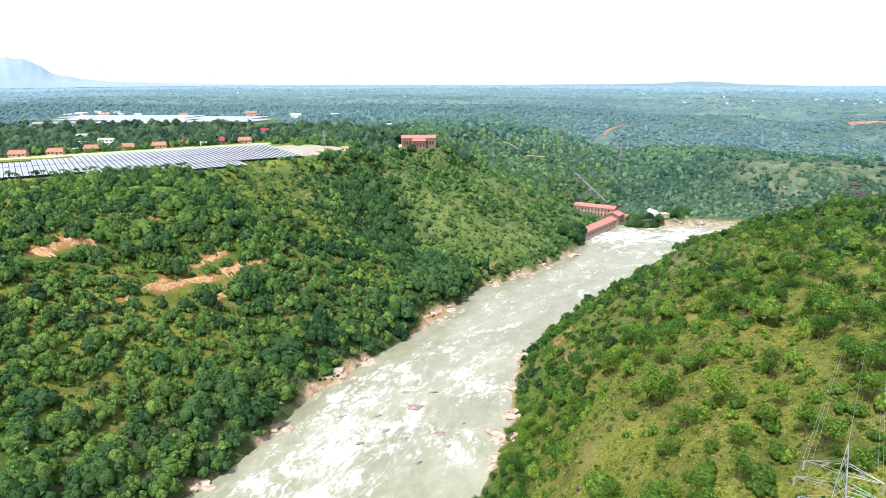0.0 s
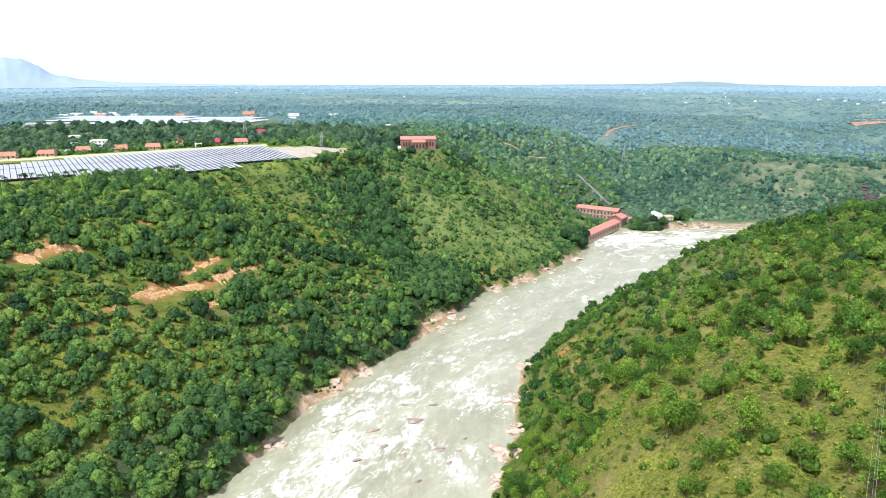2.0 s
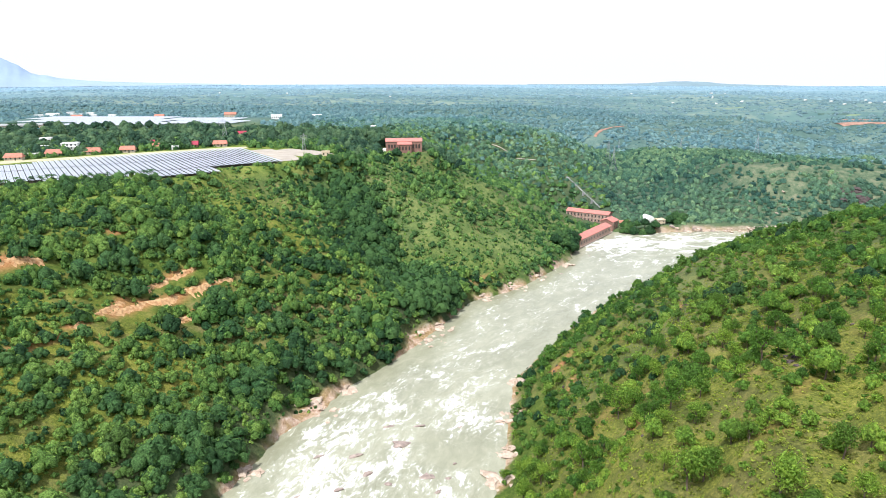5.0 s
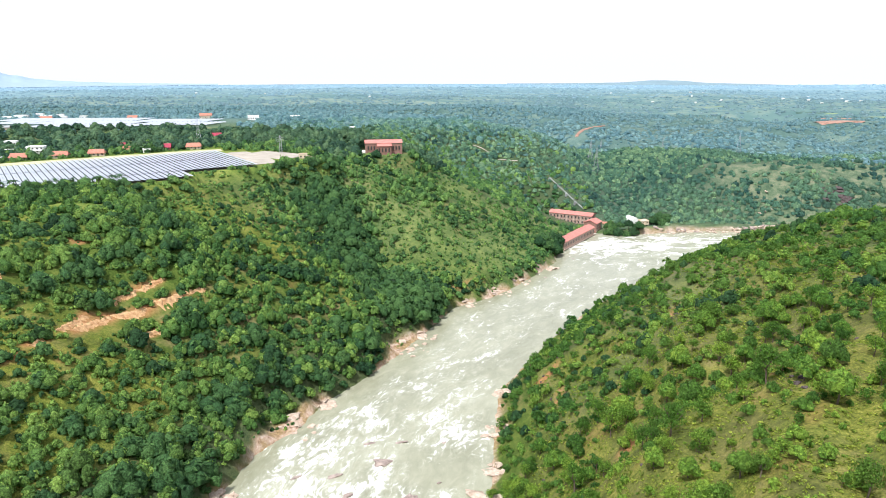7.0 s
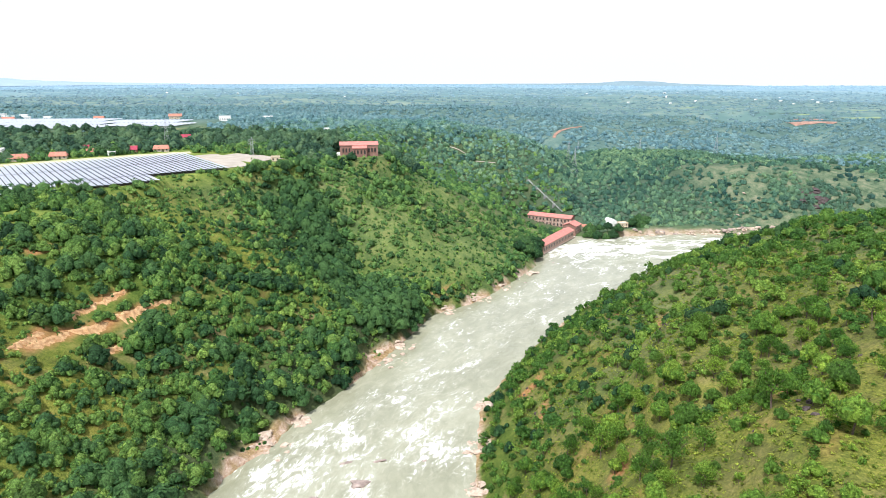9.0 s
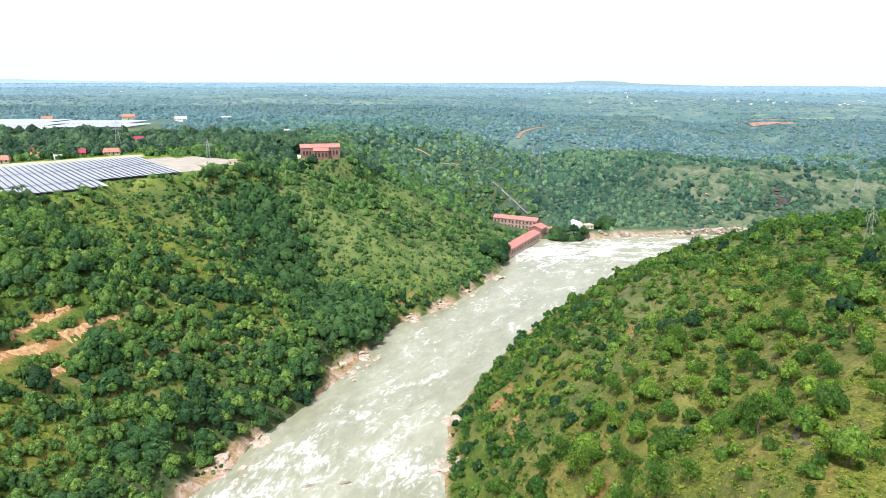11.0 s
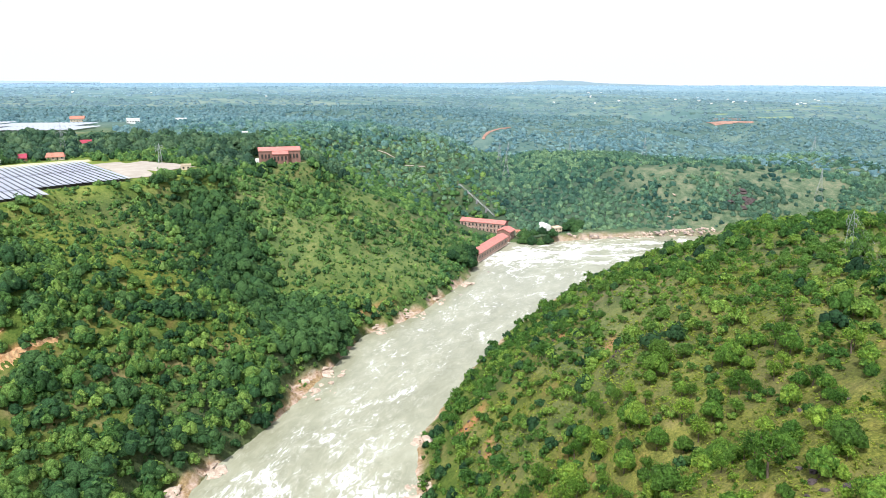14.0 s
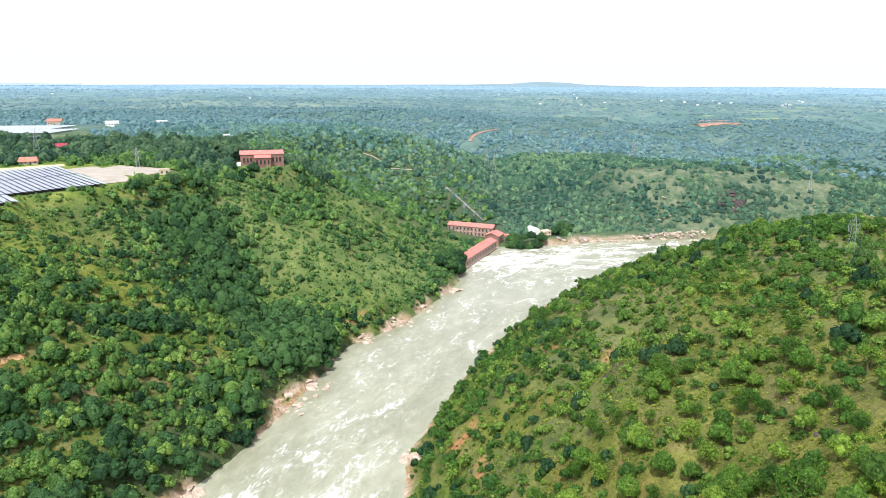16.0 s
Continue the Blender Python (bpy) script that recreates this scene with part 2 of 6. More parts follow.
# ---- shape of the land ----
LEFT_BANK = [(-520, -700), (-340, -300), (-215, 0), (-140, 120), (-92, 205), (-83, 219), (-73, 243), (-63, 279), (-48, 298), (-43, 316),
             (-26, 341), (-8, 371), (6, 399), (26, 441), (58, 464), (86, 501), (112, 540), (117, 562), (146, 606), (166, 631), (205, 624), (265, 633), (322, 628), (450, 612), (700, 560), (1000, 450)]
RIGHT_BANK = [(-380, -700), (-220, -300), (-92, 0), (-20, 110), (14, 210), (27, 251), (32, 282), (40, 326), (54, 350), (80, 392),
              (116, 440), (165, 492), (250, 530), (400, 545), (700, 480), (1000, 380)]


def vnoise(x, y, seed=0):
    """Smooth value noise on a unit lattice, 0 to 1."""
    xi, yi = np.floor(x).astype(np.int64), np.floor(y).astype(np.int64)
    fx, fy = x - xi, y - yi
    fx, fy = fx * fx * (3 - 2 * fx), fy * fy * (3 - 2 * fy)

    def h(a, b):
        n = (a * 374761393 + b * 668265263 + seed * 974634777) & 0xFFFFFFFF
        n = ((n ^ (n >> 13)) * 1274126177) & 0xFFFFFFFF
        return ((n ^ (n >> 16)) & 0xFFFF) / 65535.0
    return (h(xi, yi) * (1 - fx) + h(xi + 1, yi) * fx) * (1 - fy) + (h(xi, yi + 1) * (1 - fx) + h(xi + 1, yi + 1) * fx) * fy


def fbm(x, y, size, octaves=4, seed=0):
    total, amp, s = 0.0, 0.5, 1.0 / size
    for o in range(octaves):
        total = total + amp * vnoise(x * s + 17.3 * o, y * s - 9.1 * o, seed + o)
        amp, s = amp * 0.5, s * 2.03
    return total / (1 - 0.5 ** octaves)


def smooth(a, b, v):
    t = np.clip((v - a) / (b - a), 0, 1)
    return t * t * (3 - 2 * t)


def line_distance(x, y, pts):
    best = np.full(np.shape(x), 1e9)
    for (ax, ay), (bx, by) in zip(pts, pts[1:]):
        dx, dy = bx - ax, by - ay
        t = np.clip(((x - ax) * dx + (y - ay) * dy) / (dx * dx + dy * dy), 0, 1)
        best = np.minimum(best, np.hypot(x - ax - t * dx, y - ay - t * dy))
    return best


def in_river(x, y):
    ring = LEFT_BANK + RIGHT_BANK[::-1]
    hit = np.zeros(np.shape(x), bool)
    for (ax, ay), (bx, by) in zip(ring, ring[1:] + ring[:1]):
        if ay != by:
            hit ^= ((ay > y) != (by > y)) & (x < (bx - ax) * (y - ay) / (by - ay) + ax)
    return hit


GULLY_WOODS = [(20, 398), (-11, 424), (-40, 473), (-62, 524)]
GULLIES = [([(20, 398), (-11, 424), (-34, 460)], 26, 15), ([(205, 655), (200, 730), (206, 800), (192, 900)], 34, 19),
           ([(20, 200), (70, 205), (105, 190)], 14, 5), ([(30, 270), (75, 285), (120, 300)], 16, 6)]
FLAT_U, FLAT_V, FLAT_O = (0.842, 0.539), (0.539, -0.842), (-327.0, 493.0)     # the axes of the solar field


def field_uv(x, y):
    dx, dy = x - FLAT_O[0], y - FLAT_O[1]
    return dx * FLAT_U[0] + dy * FLAT_U[1], dx * FLAT_V[0] + dy * FLAT_V[1]


def uv_xy(u, v):
    return FLAT_O[0] + u * FLAT_U[0] + v * FLAT_V[0], FLAT_O[1] + u * FLAT_U[1] + v * FLAT_V[1]


def flat_mask(x, y):
    u, v = field_uv(x, y)
    return smooth(-110, -80, u) * (1 - smooth(246, 270, u)) * smooth(-60, -30, v) * (1 - smooth(127 - 24 * smooth(142, 156, u), 140 - 24 * smooth(142, 156, u), v))


# stretches of bare rock on the banks: x, y, reach
ROCKY = [(-52, 297, 12), (-40, 318, 5), (-70, 250, 4), (-88, 212, 4), (-2, 378, 12), (9, 396, 7), (36, 448, 6), (60, 468, 9), (78, 490, 8), (104, 524, 5),
         (34, 290, 6), (30, 262, 5), (42, 325, 5), (26, 243, 6), (20, 225, 5)]


# the hill beyond the bend: x, y and height along its crest
CREST = np.array([(150, 930, 40), (200, 900, 44), (225, 870, 47), (279, 830, 50), (340, 810, 50), (386, 790, 48.5), (431, 770, 46.5), (487, 770, 45), (567, 780, 47), (597, 780, 47.5), (630, 770, 38), (660, 745, 27), (720, 700, 14), (1000, 560, 8)], float)
VALLEYS = [([(205, 960), (300, 930), (400, 905), (520, 880), (640, 885), (780, 850), (900, 800), (1200, 600)], 21, 0.30), ([(600, 890), (640, 1000), (665, 1080), (690, 1105)], 27, 0.27), ([(655, 1050), (560, 1090)], 37, 0.3),
           ([(190, 1010), (150, 1120), (60, 1250)], 36, 0.2), ([(900, 1010), (1010, 1120), (1200, 1180)], 36, 0.22), ([(420, 1210), (560, 1260), (700, 1330)], 36, 0.2)]


def height(x, y):
    """Height of the ground at x, y (arrays)."""
    x, y = np.asarray(x, float), np.asarray(y, float)
    warp = fbm(x, y, 40, 3, 5) - 0.5
    dl, dr = line_distance(x, y, LEFT_BANK), line_distance(x, y, RIGHT_BANK)
    r = np.hypot(x, y)
    # left and far bank: an even slope up to a plateau
    east = smooth(60, 260, x) * smooth(520, 640, y)
    past = y - np.interp(x, CREST[:, 0], CREST[:, 1])
    ridge = np.interp(x, CREST[:, 0], CREST[:, 2]) - 0.03 * np.maximum(-past, 0) - 20 * smooth(0, 130, past)
    eastern = smooth(190, 250, x) * smooth(560, 640, y)
    top = (81 - 21 * east) * (1 - eastern) + (ridge + 3) * eastern
    rate = 0.62 - 0.14 * smooth(380, 470, y) * (1 - smooth(250, 330, x))
    rate = rate - 0.24 * np.exp(-(np.hypot(x - 112, (y - 620) * 0.8) / 52) ** 2)
    up = rate * np.maximum(dl - 19 * smooth(235, 280, x) * (1 - smooth(345, 385, x)), 0.12 * dl) * (1 + 0.25 * warp) + 5 * (1 - np.exp(-dl / 3))
    k = 11.0
    left = top - k * np.log1p(np.exp(np.clip((top - up) / k, -40, 40)))
    left = left - np.minimum(left, 0) * np.exp(-dl / 10)
    # right bank: steep below, rounded at the top
    w = 56 - 13 * (1 - smooth(150, 230, y))
    crown = 95 - 0.17 * np.maximum(y - 190, 0) + 0.07 * np.clip(x - 120, 0, 200)
    crown = np.maximum(crown, 25)
    right = crown * (1 - np.exp(-(dr * (1 + 0.3 * warp) / w) ** 1.45))
    z = np.where(dl < dr, left, right)
    for line, width, depth in GULLIES:
        g = line_distance(x, y, line)
        z = z - depth * np.exp(-(g / width) ** 2) * smooth(4, 45, np.minimum(dl, dr))
    # the level yard and cut for the power station, graded so the camera sees its walls
    yard = line_distance(x, y, [(147, 638), (168, 638)])
    z = np.where(dl < dr, np.minimum(z, 2.6 + 0.45 * np.maximum(yard - 6, 0)), z)
    cut = line_distance(x, y, [(134, 677), (170, 655)])
    z = np.where(dl < dr, np.minimum(z, 3.0 + 1.3 * np.maximum(cut - 10, 0)), z)
    for rx, ry, rr in ROCKY:
        near = np.minimum(dl, dr)
        z = np.minimum(z, 0.5 + 0.16 * near + 1.6 * np.maximum(np.hypot(x - rx, y - ry) - rr * 0.9, 0))
    # roughness, less on the flat
    flat = flat_mask(x, y)
    wharf = line_distance(x, y, [(178, 640), (228, 648)])
    z = np.where(dl < dr, np.minimum(z, 1.6 + 0.75 * np.maximum(wharf - 9, 0)), z)
    ribs = np.abs(vnoise((x * 0.9 - y * 0.42) / 24, (x * 0.42 + y * 0.9) / 70, 15) - 0.5) * 2
    z = z + np.where(dl < dr, 2.5, 7.0) * (ribs - 0.5) * smooth(8, 40, np.minimum(dl, dr)) * (1 - flat_mask(x, y)) * smooth(8, 40, yard)
    rise = smooth(2, 30, np.minimum(dl, dr)) * (1 - flat) * smooth(8, 40, yard) * smooth(12, 40, cut)
    z = z + rise * (7 * (fbm(x, y, 70, 4, 1) - 0.5) + 3.0 * (fbm(x, y, 16, 3, 2) - 0.5))
    pad = 1 - smooth(22, 40, np.hypot(x + 23, (y - 617) * 1.3))
    z = z * (1 - pad) + 75.6 * pad
    z = z * (1 - flat) + (80.0 + 1.3 * (1 - smooth(-9, -4, field_uv(x, y)[1]))) * flat
    # the wide country behind, falling gently to the horizon
    far = smooth(820, 1250, r - 170 * smooth(200, 300, x) * (1 - smooth(860, 940, y)))
    country = 77 - 53 * np.clip((r - 900) / 3700, 0, 1.2) + (30 * (fbm(x, y, 420, 3, 3) - 0.5) * (1 - smooth(1500, 4000, r)))
    az = np.degrees(np.arctan2(x, y))
    country = country + 10 * smooth(1500, 3500, r) + 14 * smooth(22, 48, az) * smooth(2000, 4000, r)
    country = country - 11 * smooth(2300, 4300, r) * (1 - smooth(20, 40, az))
    country = country - 25 * smooth(9, 20, az) * (1 - smooth(1100, 2100, r))
    z = z * (1 - far) + country * far
    wild = fbm(x, y, 130, 4, 27) - 0.5
    for line, floor_z, rise_rate in VALLEYS:
        away = line_distance(x, y, line)
        side = floor_z + rise_rate * (np.maximum(away * (1 + 0.5 * wild) - 8, 0) + 0.12 * away) + 16 * wild
        z = np.where(away < 330, np.minimum(z, side + 0.0025 * np.maximum(away - 90, 0) ** 2), z)
    north_field = smooth(-560, -530, x) * (1 - smooth(-215, -190, x)) * smooth(760, 800, y) * (1 - smooth(955, 985, y))
    z = z * (1 - north_field) + 80.0 * north_field
    wet = in_river(x, y)
    return np.where(wet, -2.5 * smooth(0, 8, np.minimum(dl, dr)) - 0.3, np.maximum(z, 0.25))


def stand(x, y):
    """0 on grassy stretches with low scrub, 1 in stands of tall trees."""
    return smooth(0.36, 0.62, fbm(x, y, 46, 3, 77))


def ground_z(x, y):
    return float(height(np.array([x]), np.array([y]))[0])


def mesh_object(name, verts, faces, material, parent=None, attrs=None, smooth_shade=False):
    """Links a mesh from arrays; faces is an (n, k) array."""
    verts, faces = np.asarray(verts, np.float32), np.asarray(faces, np.int32)
    me = bpy.data.meshes.new(name)
    n, k = faces.shape
    me.vertices.add(len(verts))
    me.vertices.foreach_set("co", verts.ravel())
    me.loops.add(n * k)
    me.loops.foreach_set("vertex_index", faces.ravel())
    me.polygons.add(n)
    me.polygons.foreach_set("loop_start", np.arange(0, n * k, k, dtype=np.int32))
    me.polygons.foreach_set("use_smooth", np.full(n, smooth_shade, bool))
    me.update(calc_edges=True)
    for key, values in (attrs or {}).items():
        at = me.attributes.new(key, "FLOAT", "POINT")
        at.data.foreach_set("value", np.asarray(values, np.float32))
    me.materials.append(material)
    ob = new(name, me)
    ob.parent = parent
    return ob


def grid_faces(nx, ny):
    i = np.arange(nx * ny).reshape(ny, nx)
    return np.stack([i[:-1, :-1], i[:-1, 1:], i[1:, 1:], i[1:, :-1]], -1).reshape(-1, 4)


def spaced(lo, hi, step, reach, grow=1.09, hold=1450.0):
    """Even steps from lo to hi, wider ones out to hold, then ever wider ones out to the reach on both sides."""
    mid = list(np.arange(lo, hi, step))
    for sign in (-1, 1):
        v, s = (mid[0] if sign < 0 else mid[-1]), step
        while abs(v) < reach:
            s = min(s * grow, 13.0) if -400 < v < hold else s * grow
            v += sign * s
            mid = [v] + mid if sign < 0 else mid + [v]
    return np.array(mid)


# bare soil scars on the slope: both ends of the upper edge, reach down the slope
SCARS = [((-183, 282), (-176, 297), 8.0), ((-176, 297), (-167, 309), 8.0), ((-132, 320), (-124, 333), 4.5), ((-124, 333), (-116, 345), 6.5), ((-137, 286), (-134, 306), 4.0), ((-134, 291), (-128, 313), 7.5),
         ((-128, 313), (-118, 326), 8.0), ((-117, 327), (-106, 341), 6.0), ((-106, 341), (-98, 349), 2.6), ((-113, 308), (-108, 319), 5.5), ((-140, 274), (-138, 281), 2.4)]
WORN = [((108, 297), (110, 302), 3.6), ((97, 270), (99, 275), 3.6), ((60, 307), (62, 312), 3.6), ((64, 317), (66, 322), 3.6), ((59, 283), (61, 288), 3.6), ((81, 162), (83, 167), 3.6), ((79, 160), (81, 165), 3.6), ((107, 192), (109, 197), 3.6), ((102, 332), (104, 337), 3.6), ((54, 305), (56, 310), 3.6), ((24, 452), (46, 470), 9), ((-149, 254), (-141, 269), 2.5), ((-159, 243), (-156, 246), 3.5), ((-131, 270), (-129, 276), 3.5), ((-78, 463), (-77, 470), 2.5), ((-53, 470), (-52, 477), 3), ((-155, 345), (-150, 351), 2), ((47, 158), (49, 166), 3.5), ((60, 205), (63, 210), 3.5), ((84, 176), (86, 180), 2.5), ((38, 190), (40, 195), 2.5)]


def build_ground():
    xs, ys = spaced(-300, 330, 3.0, 4700, hold=1100.0), spaced(70, 740, 3.0, 4700)
    X, Y = np.meshgrid(xs, ys)
    m = np.maximum(np.abs(X), np.abs(Y))
    rad = np.hypot(X, Y) + 1e-6
    round_off = smooth(900, 2600, m)
    scale = (1 - round_off) + round_off * np.minimum(m, 4600) / rad
    X, Y = X * scale, Y * scale
    Z = height(X, Y)
    d = np.minimum(line_distance(X, Y, LEFT_BANK), line_distance(X, Y, RIGHT_BANK))
    dr_near = line_distance(X, Y, RIGHT_BANK) < line_distance(X, Y, LEFT_BANK)
    rag = fbm(X, Y, 14, 4, 8)
    edge = 1.5 * fbm(X, Y, 38, 2, 9)
    for rx, ry, rr in ROCKY:
        edge = np.maximum(edge, 1.3 * rr * (1 - np.hypot(X - rx, Y - ry) / (rr * 1.7)))
    edge = np.maximum(edge, 3.4 * smooth(186, 204, X) * smooth(560, 600, Y))
    rock = (1 - smooth(edge * 0.7, edge * 1.3, d + 8 * (rag - 0.5))) * (np.hypot(X, Y) < 1500)
    soil = np.zeros_like(X)
    for a, b, wide in WORN + SCARS:
        soil = np.maximum(soil, 1 - smooth(wide * 0.15, wide * 0.5, line_distance(X, Y, [a, b]) + 7 * (rag - 0.5)))
    soil = np.maximum(soil, 0.25 * smooth(0.70, 0.80, fbm(X, Y, 9, 3, 12)) * smooth(10, 40, d) * (np.hypot(X, Y) < 800))
    meadow = np.maximum(flat_mask(X, Y), 1 - smooth(13, 20, np.hypot(X + 170, (Y - 384) * 1.4) + 15 * (rag - 0.5)))
    meadow = np.maximum(meadow, 1 - smooth(9, 14, np.hypot((X + 232) * 0.55, (Y - 381) * 1.6) + 10 * (rag - 0.5)))
    meadow = np.maximum(meadow, (0.08 + 0.42 * smooth(0.4, 0.6, fbm(X, Y, 24, 3, 48))) * (~dr_near) * smooth(430, 480, Y) * smooth(-80, -10, X + 60 * (fbm(X, Y, 40, 3, 49) - 0.5)) * smooth(4, 14, d) * (1 - smooth(600, 650, Y)) * (1 - smooth(30, 15, line_distance(X, Y, GULLY_WOODS))))
    # weight of the haze-tinted ground colour, growing with distance
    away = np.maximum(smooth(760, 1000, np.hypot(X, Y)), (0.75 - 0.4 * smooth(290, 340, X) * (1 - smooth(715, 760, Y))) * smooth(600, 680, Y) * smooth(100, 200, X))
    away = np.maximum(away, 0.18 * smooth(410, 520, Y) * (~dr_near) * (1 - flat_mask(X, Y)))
    sward = dr_near * smooth(8, 35, d) * (1 - 0.6 * smooth(150, 330, Y)) * (np.hypot(X, Y) < 900)
    sward = np.maximum(sward, 0.45 * np.exp(-(np.hypot(X + 104, Y - 462) / 58) ** 2) * (line_distance(X, Y, GULLY_WOODS) > 26))
    sward = np.maximum(sward, 0.15 * (~dr_near) * smooth(430, 480, Y) * smooth(-62, -20, X) * smooth(20, 45, d) * (Y < 640))
    sward = np.maximum(sward, 0.85 * (~dr_near) * (1 - stand(X, Y)) * (1 - smooth(400, 470, Y)))
    wooded = smooth(610, 660, Y) * (1 - smooth(290, 340, X) * (1 - smooth(715, 760, Y))) * (1 - smooth(830, 960, np.hypot(X, Y)))
    # darker ground across the far woods and along the left bank
    dark_floor = 0.6 * wooded * (~dr_near) * (X > -140) * (1 - rock)
    dark_floor = np.maximum(dark_floor, 0.75 * (~dr_near) * smooth(34, 16, d) * (Y < 440) * (1 - rock))
    parched = 0.85 * smooth(265, 325, X) * (1 - smooth(725, 765, Y)) * smooth(600, 640, Y) * (~dr_near)
    parched = np.maximum(parched, 0.7 * np.exp(-(np.hypot((X - 430) * 0.6, Y - 1125) / 34) ** 2))
    parched = np.maximum(parched, 0.3 * dr_near * smooth(190, 300, Y) * smooth(12, 35, d) * smooth(0.42, 0.58, fbm(X, Y, 26, 4, 44)))
    brown = dr_near * smooth(10, 30, d) * (0.30 + 0.25 * smooth(130, 220, Y)) * (0.55 + 0.45 * smooth(0.4, 0.6, fbm(X, Y, 30, 4, 46))) * (np.hypot(X, Y) < 900)
    fu, fv = field_uv(X, Y)
    # footprint of the solar rows, where the ground is painted dark as shade
    panel_shade = smooth(-72, -68, fu) * (1 - smooth(194, 199, fu)) * smooth(1, 4, fv) * (1 - smooth(98, 101, fv)) + (fu > 48) * (fu < 146) * (fv > 98) * (fv < 123)
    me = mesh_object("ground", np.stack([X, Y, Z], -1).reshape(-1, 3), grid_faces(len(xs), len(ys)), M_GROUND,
                     attrs={"rock": rock.ravel(), "soil": soil.ravel(), "meadow": meadow.ravel(), "plain": away.ravel(), "sward": sward.ravel(), "dark_floor": dark_floor.ravel(), "panel_shade": np.clip(panel_shade, 0, 1).ravel(), "parched": np.clip(parched, 0, 1).ravel(), "brown": np.clip(brown, 0, 1).ravel()}, smooth_shade=True)
    tagged(me, "grassy hillsides and wooded plain around a river gorge", "ground", kind="structure")


def flow_coords(x, y):
    """Metres along the middle of the river and metres across it."""
    mid = [(-300, -300), (-155, 0), (-80, 115), (-38, 205), (-28, 232), (-20, 265), (-8, 300), (8, 333), (36, 375), (62, 415), (96, 460), (128, 510), (165, 560), (240, 580), (350, 582), (560, 545), (850, 440)]
    pts = np.array(mid, float)
    for _ in range(3):                            # round the corners off
        pts = np.concatenate([pts[:1], np.stack([0.75 * pts[:-1] + 0.25 * pts[1:], 0.25 * pts[:-1] + 0.75 * pts[1:]], 1).reshape(-1, 2), pts[-1:]])
    best, along, across, run = np.full(np.shape(x), 1e9), np.zeros(np.shape(x)), np.zeros(np.shape(x)), 0.0
    for (ax, ay), (bx, by) in zip(pts, pts[1:]):
        m = math.hypot(bx - ax, by - ay)
        ux, uy = (bx - ax) / m, (by - ay) / m
        t = np.clip((x - ax) * ux + (y - ay) * uy, 0, m)
        d = np.hypot(x - ax - ux * t, y - ay - uy * t)
        near = d < best
        best, along = np.where(near, d, best), np.where(near, run + t, along)
        across = np.where(near, (x - ax) * uy - (y - ay) * ux, across)
        run += m
    return along, across


# where the river breaks into white water: x, y, reach, strength
BREAKERS = [(18, 287, 13, 0.55), (6, 236, 13, 0.55), (-41, 214, 14, 0.4), (5, 329, 16, 0.25), (-24, 300, 16, 0.35), (-50, 233, 16, 0.45), (-67, 216, 12, 0.3), (-34, 254, 18, 0.4), (-45, 275, 10, 0.3), (8, 262, 8, -0.6), (-8, 212, 16, -0.55),
            (24, 255, 9, -0.4), (56, 399, 12, 0.2), (37, 357, 12, 0.15), (101, 493, 12, 0.25), (146, 583, 22, 0.5), (173, 581, 26, 0.3), (226, 596, 40, 0.3), (140, 545, 18, 0.2)]


def build_water():
    xs, ys = np.arange(-330, 720, 2.0), np.arange(-120, 700, 2.0)
    X, Y = np.meshgrid(xs, ys)
    rapid = 0.37 + 0.13 * (1 - smooth(285, 380, Y + 0.25 * X)) + 0.26 * smooth(500, 590, Y - 0.1 * X)
    for bx, by, reach, much in BREAKERS:
        rapid = rapid + (0.6 if much > 0 else 0.9) * much * np.exp(-(np.hypot(X - bx, Y - by) / reach) ** 2)
    rapid = rapid - 0.25 * np.exp(-(line_distance(X, Y, RIGHT_BANK) / 9) ** 2) * (Y < 420) - 0.25 * np.exp(-(line_distance(X, Y, LEFT_BANK) / 10) ** 2)
    along, across = flow_coords(X, Y)
    lump = fbm(along * 0.6, across, 6, 3, 21) - 0.5
    Z = 0.1 + lump * (0.35 + 1.6 * np.clip(rapid - 0.4, 0, 1))
    keep = in_river(X, Y) | (np.minimum(line_distance(X, Y, LEFT_BANK), line_distance(X, Y, RIGHT_BANK)) < 5)
    f = grid_faces(len(xs), len(ys))
    f = f[keep.ravel()[f].all(1)]
    used, f = np.unique(f, return_inverse=True)
    P = np.stack([X, Y, Z], -1).reshape(-1, 3)[used]
    ob = mesh_object("water", P, f.reshape(-1, 4), M_WATER, attrs={"rapid": rapid.ravel()[used], "along": along.ravel()[used], "across": across.ravel()[used]}, smooth_shade=True)
    tagged(ob, "silty grey-green river with white rapids", "river", kind="structure")


build_ground()
build_water()


# ---- building helpers ----
def empty(name, x, y, z, turn=0.0):
    ob = new(name)
    ob.matrix_world = pose(x, y, z, 0, 0, turn)
    return ob


def part(name, bm, material, parent=None, label="", shade=False):
    """Links a bmesh as one mesh object under a thing or a part."""
    me = bpy.data.meshes.new(name)
    if shade:
        for f in bm.faces:
            f.smooth = True
    bm.to_mesh(me)
    bm.free()
    me.materials.append(material)
    ob = new(name, me)
    ob.parent = parent
    if label:
        tagged(ob, label)
    return ob


def again(name, ob, parent, m):
    """Another object on the same mesh, at the pose m in its parent."""
    o = new(name, ob.data)
    o.parent = parent
    o.matrix_basis = m
    return o


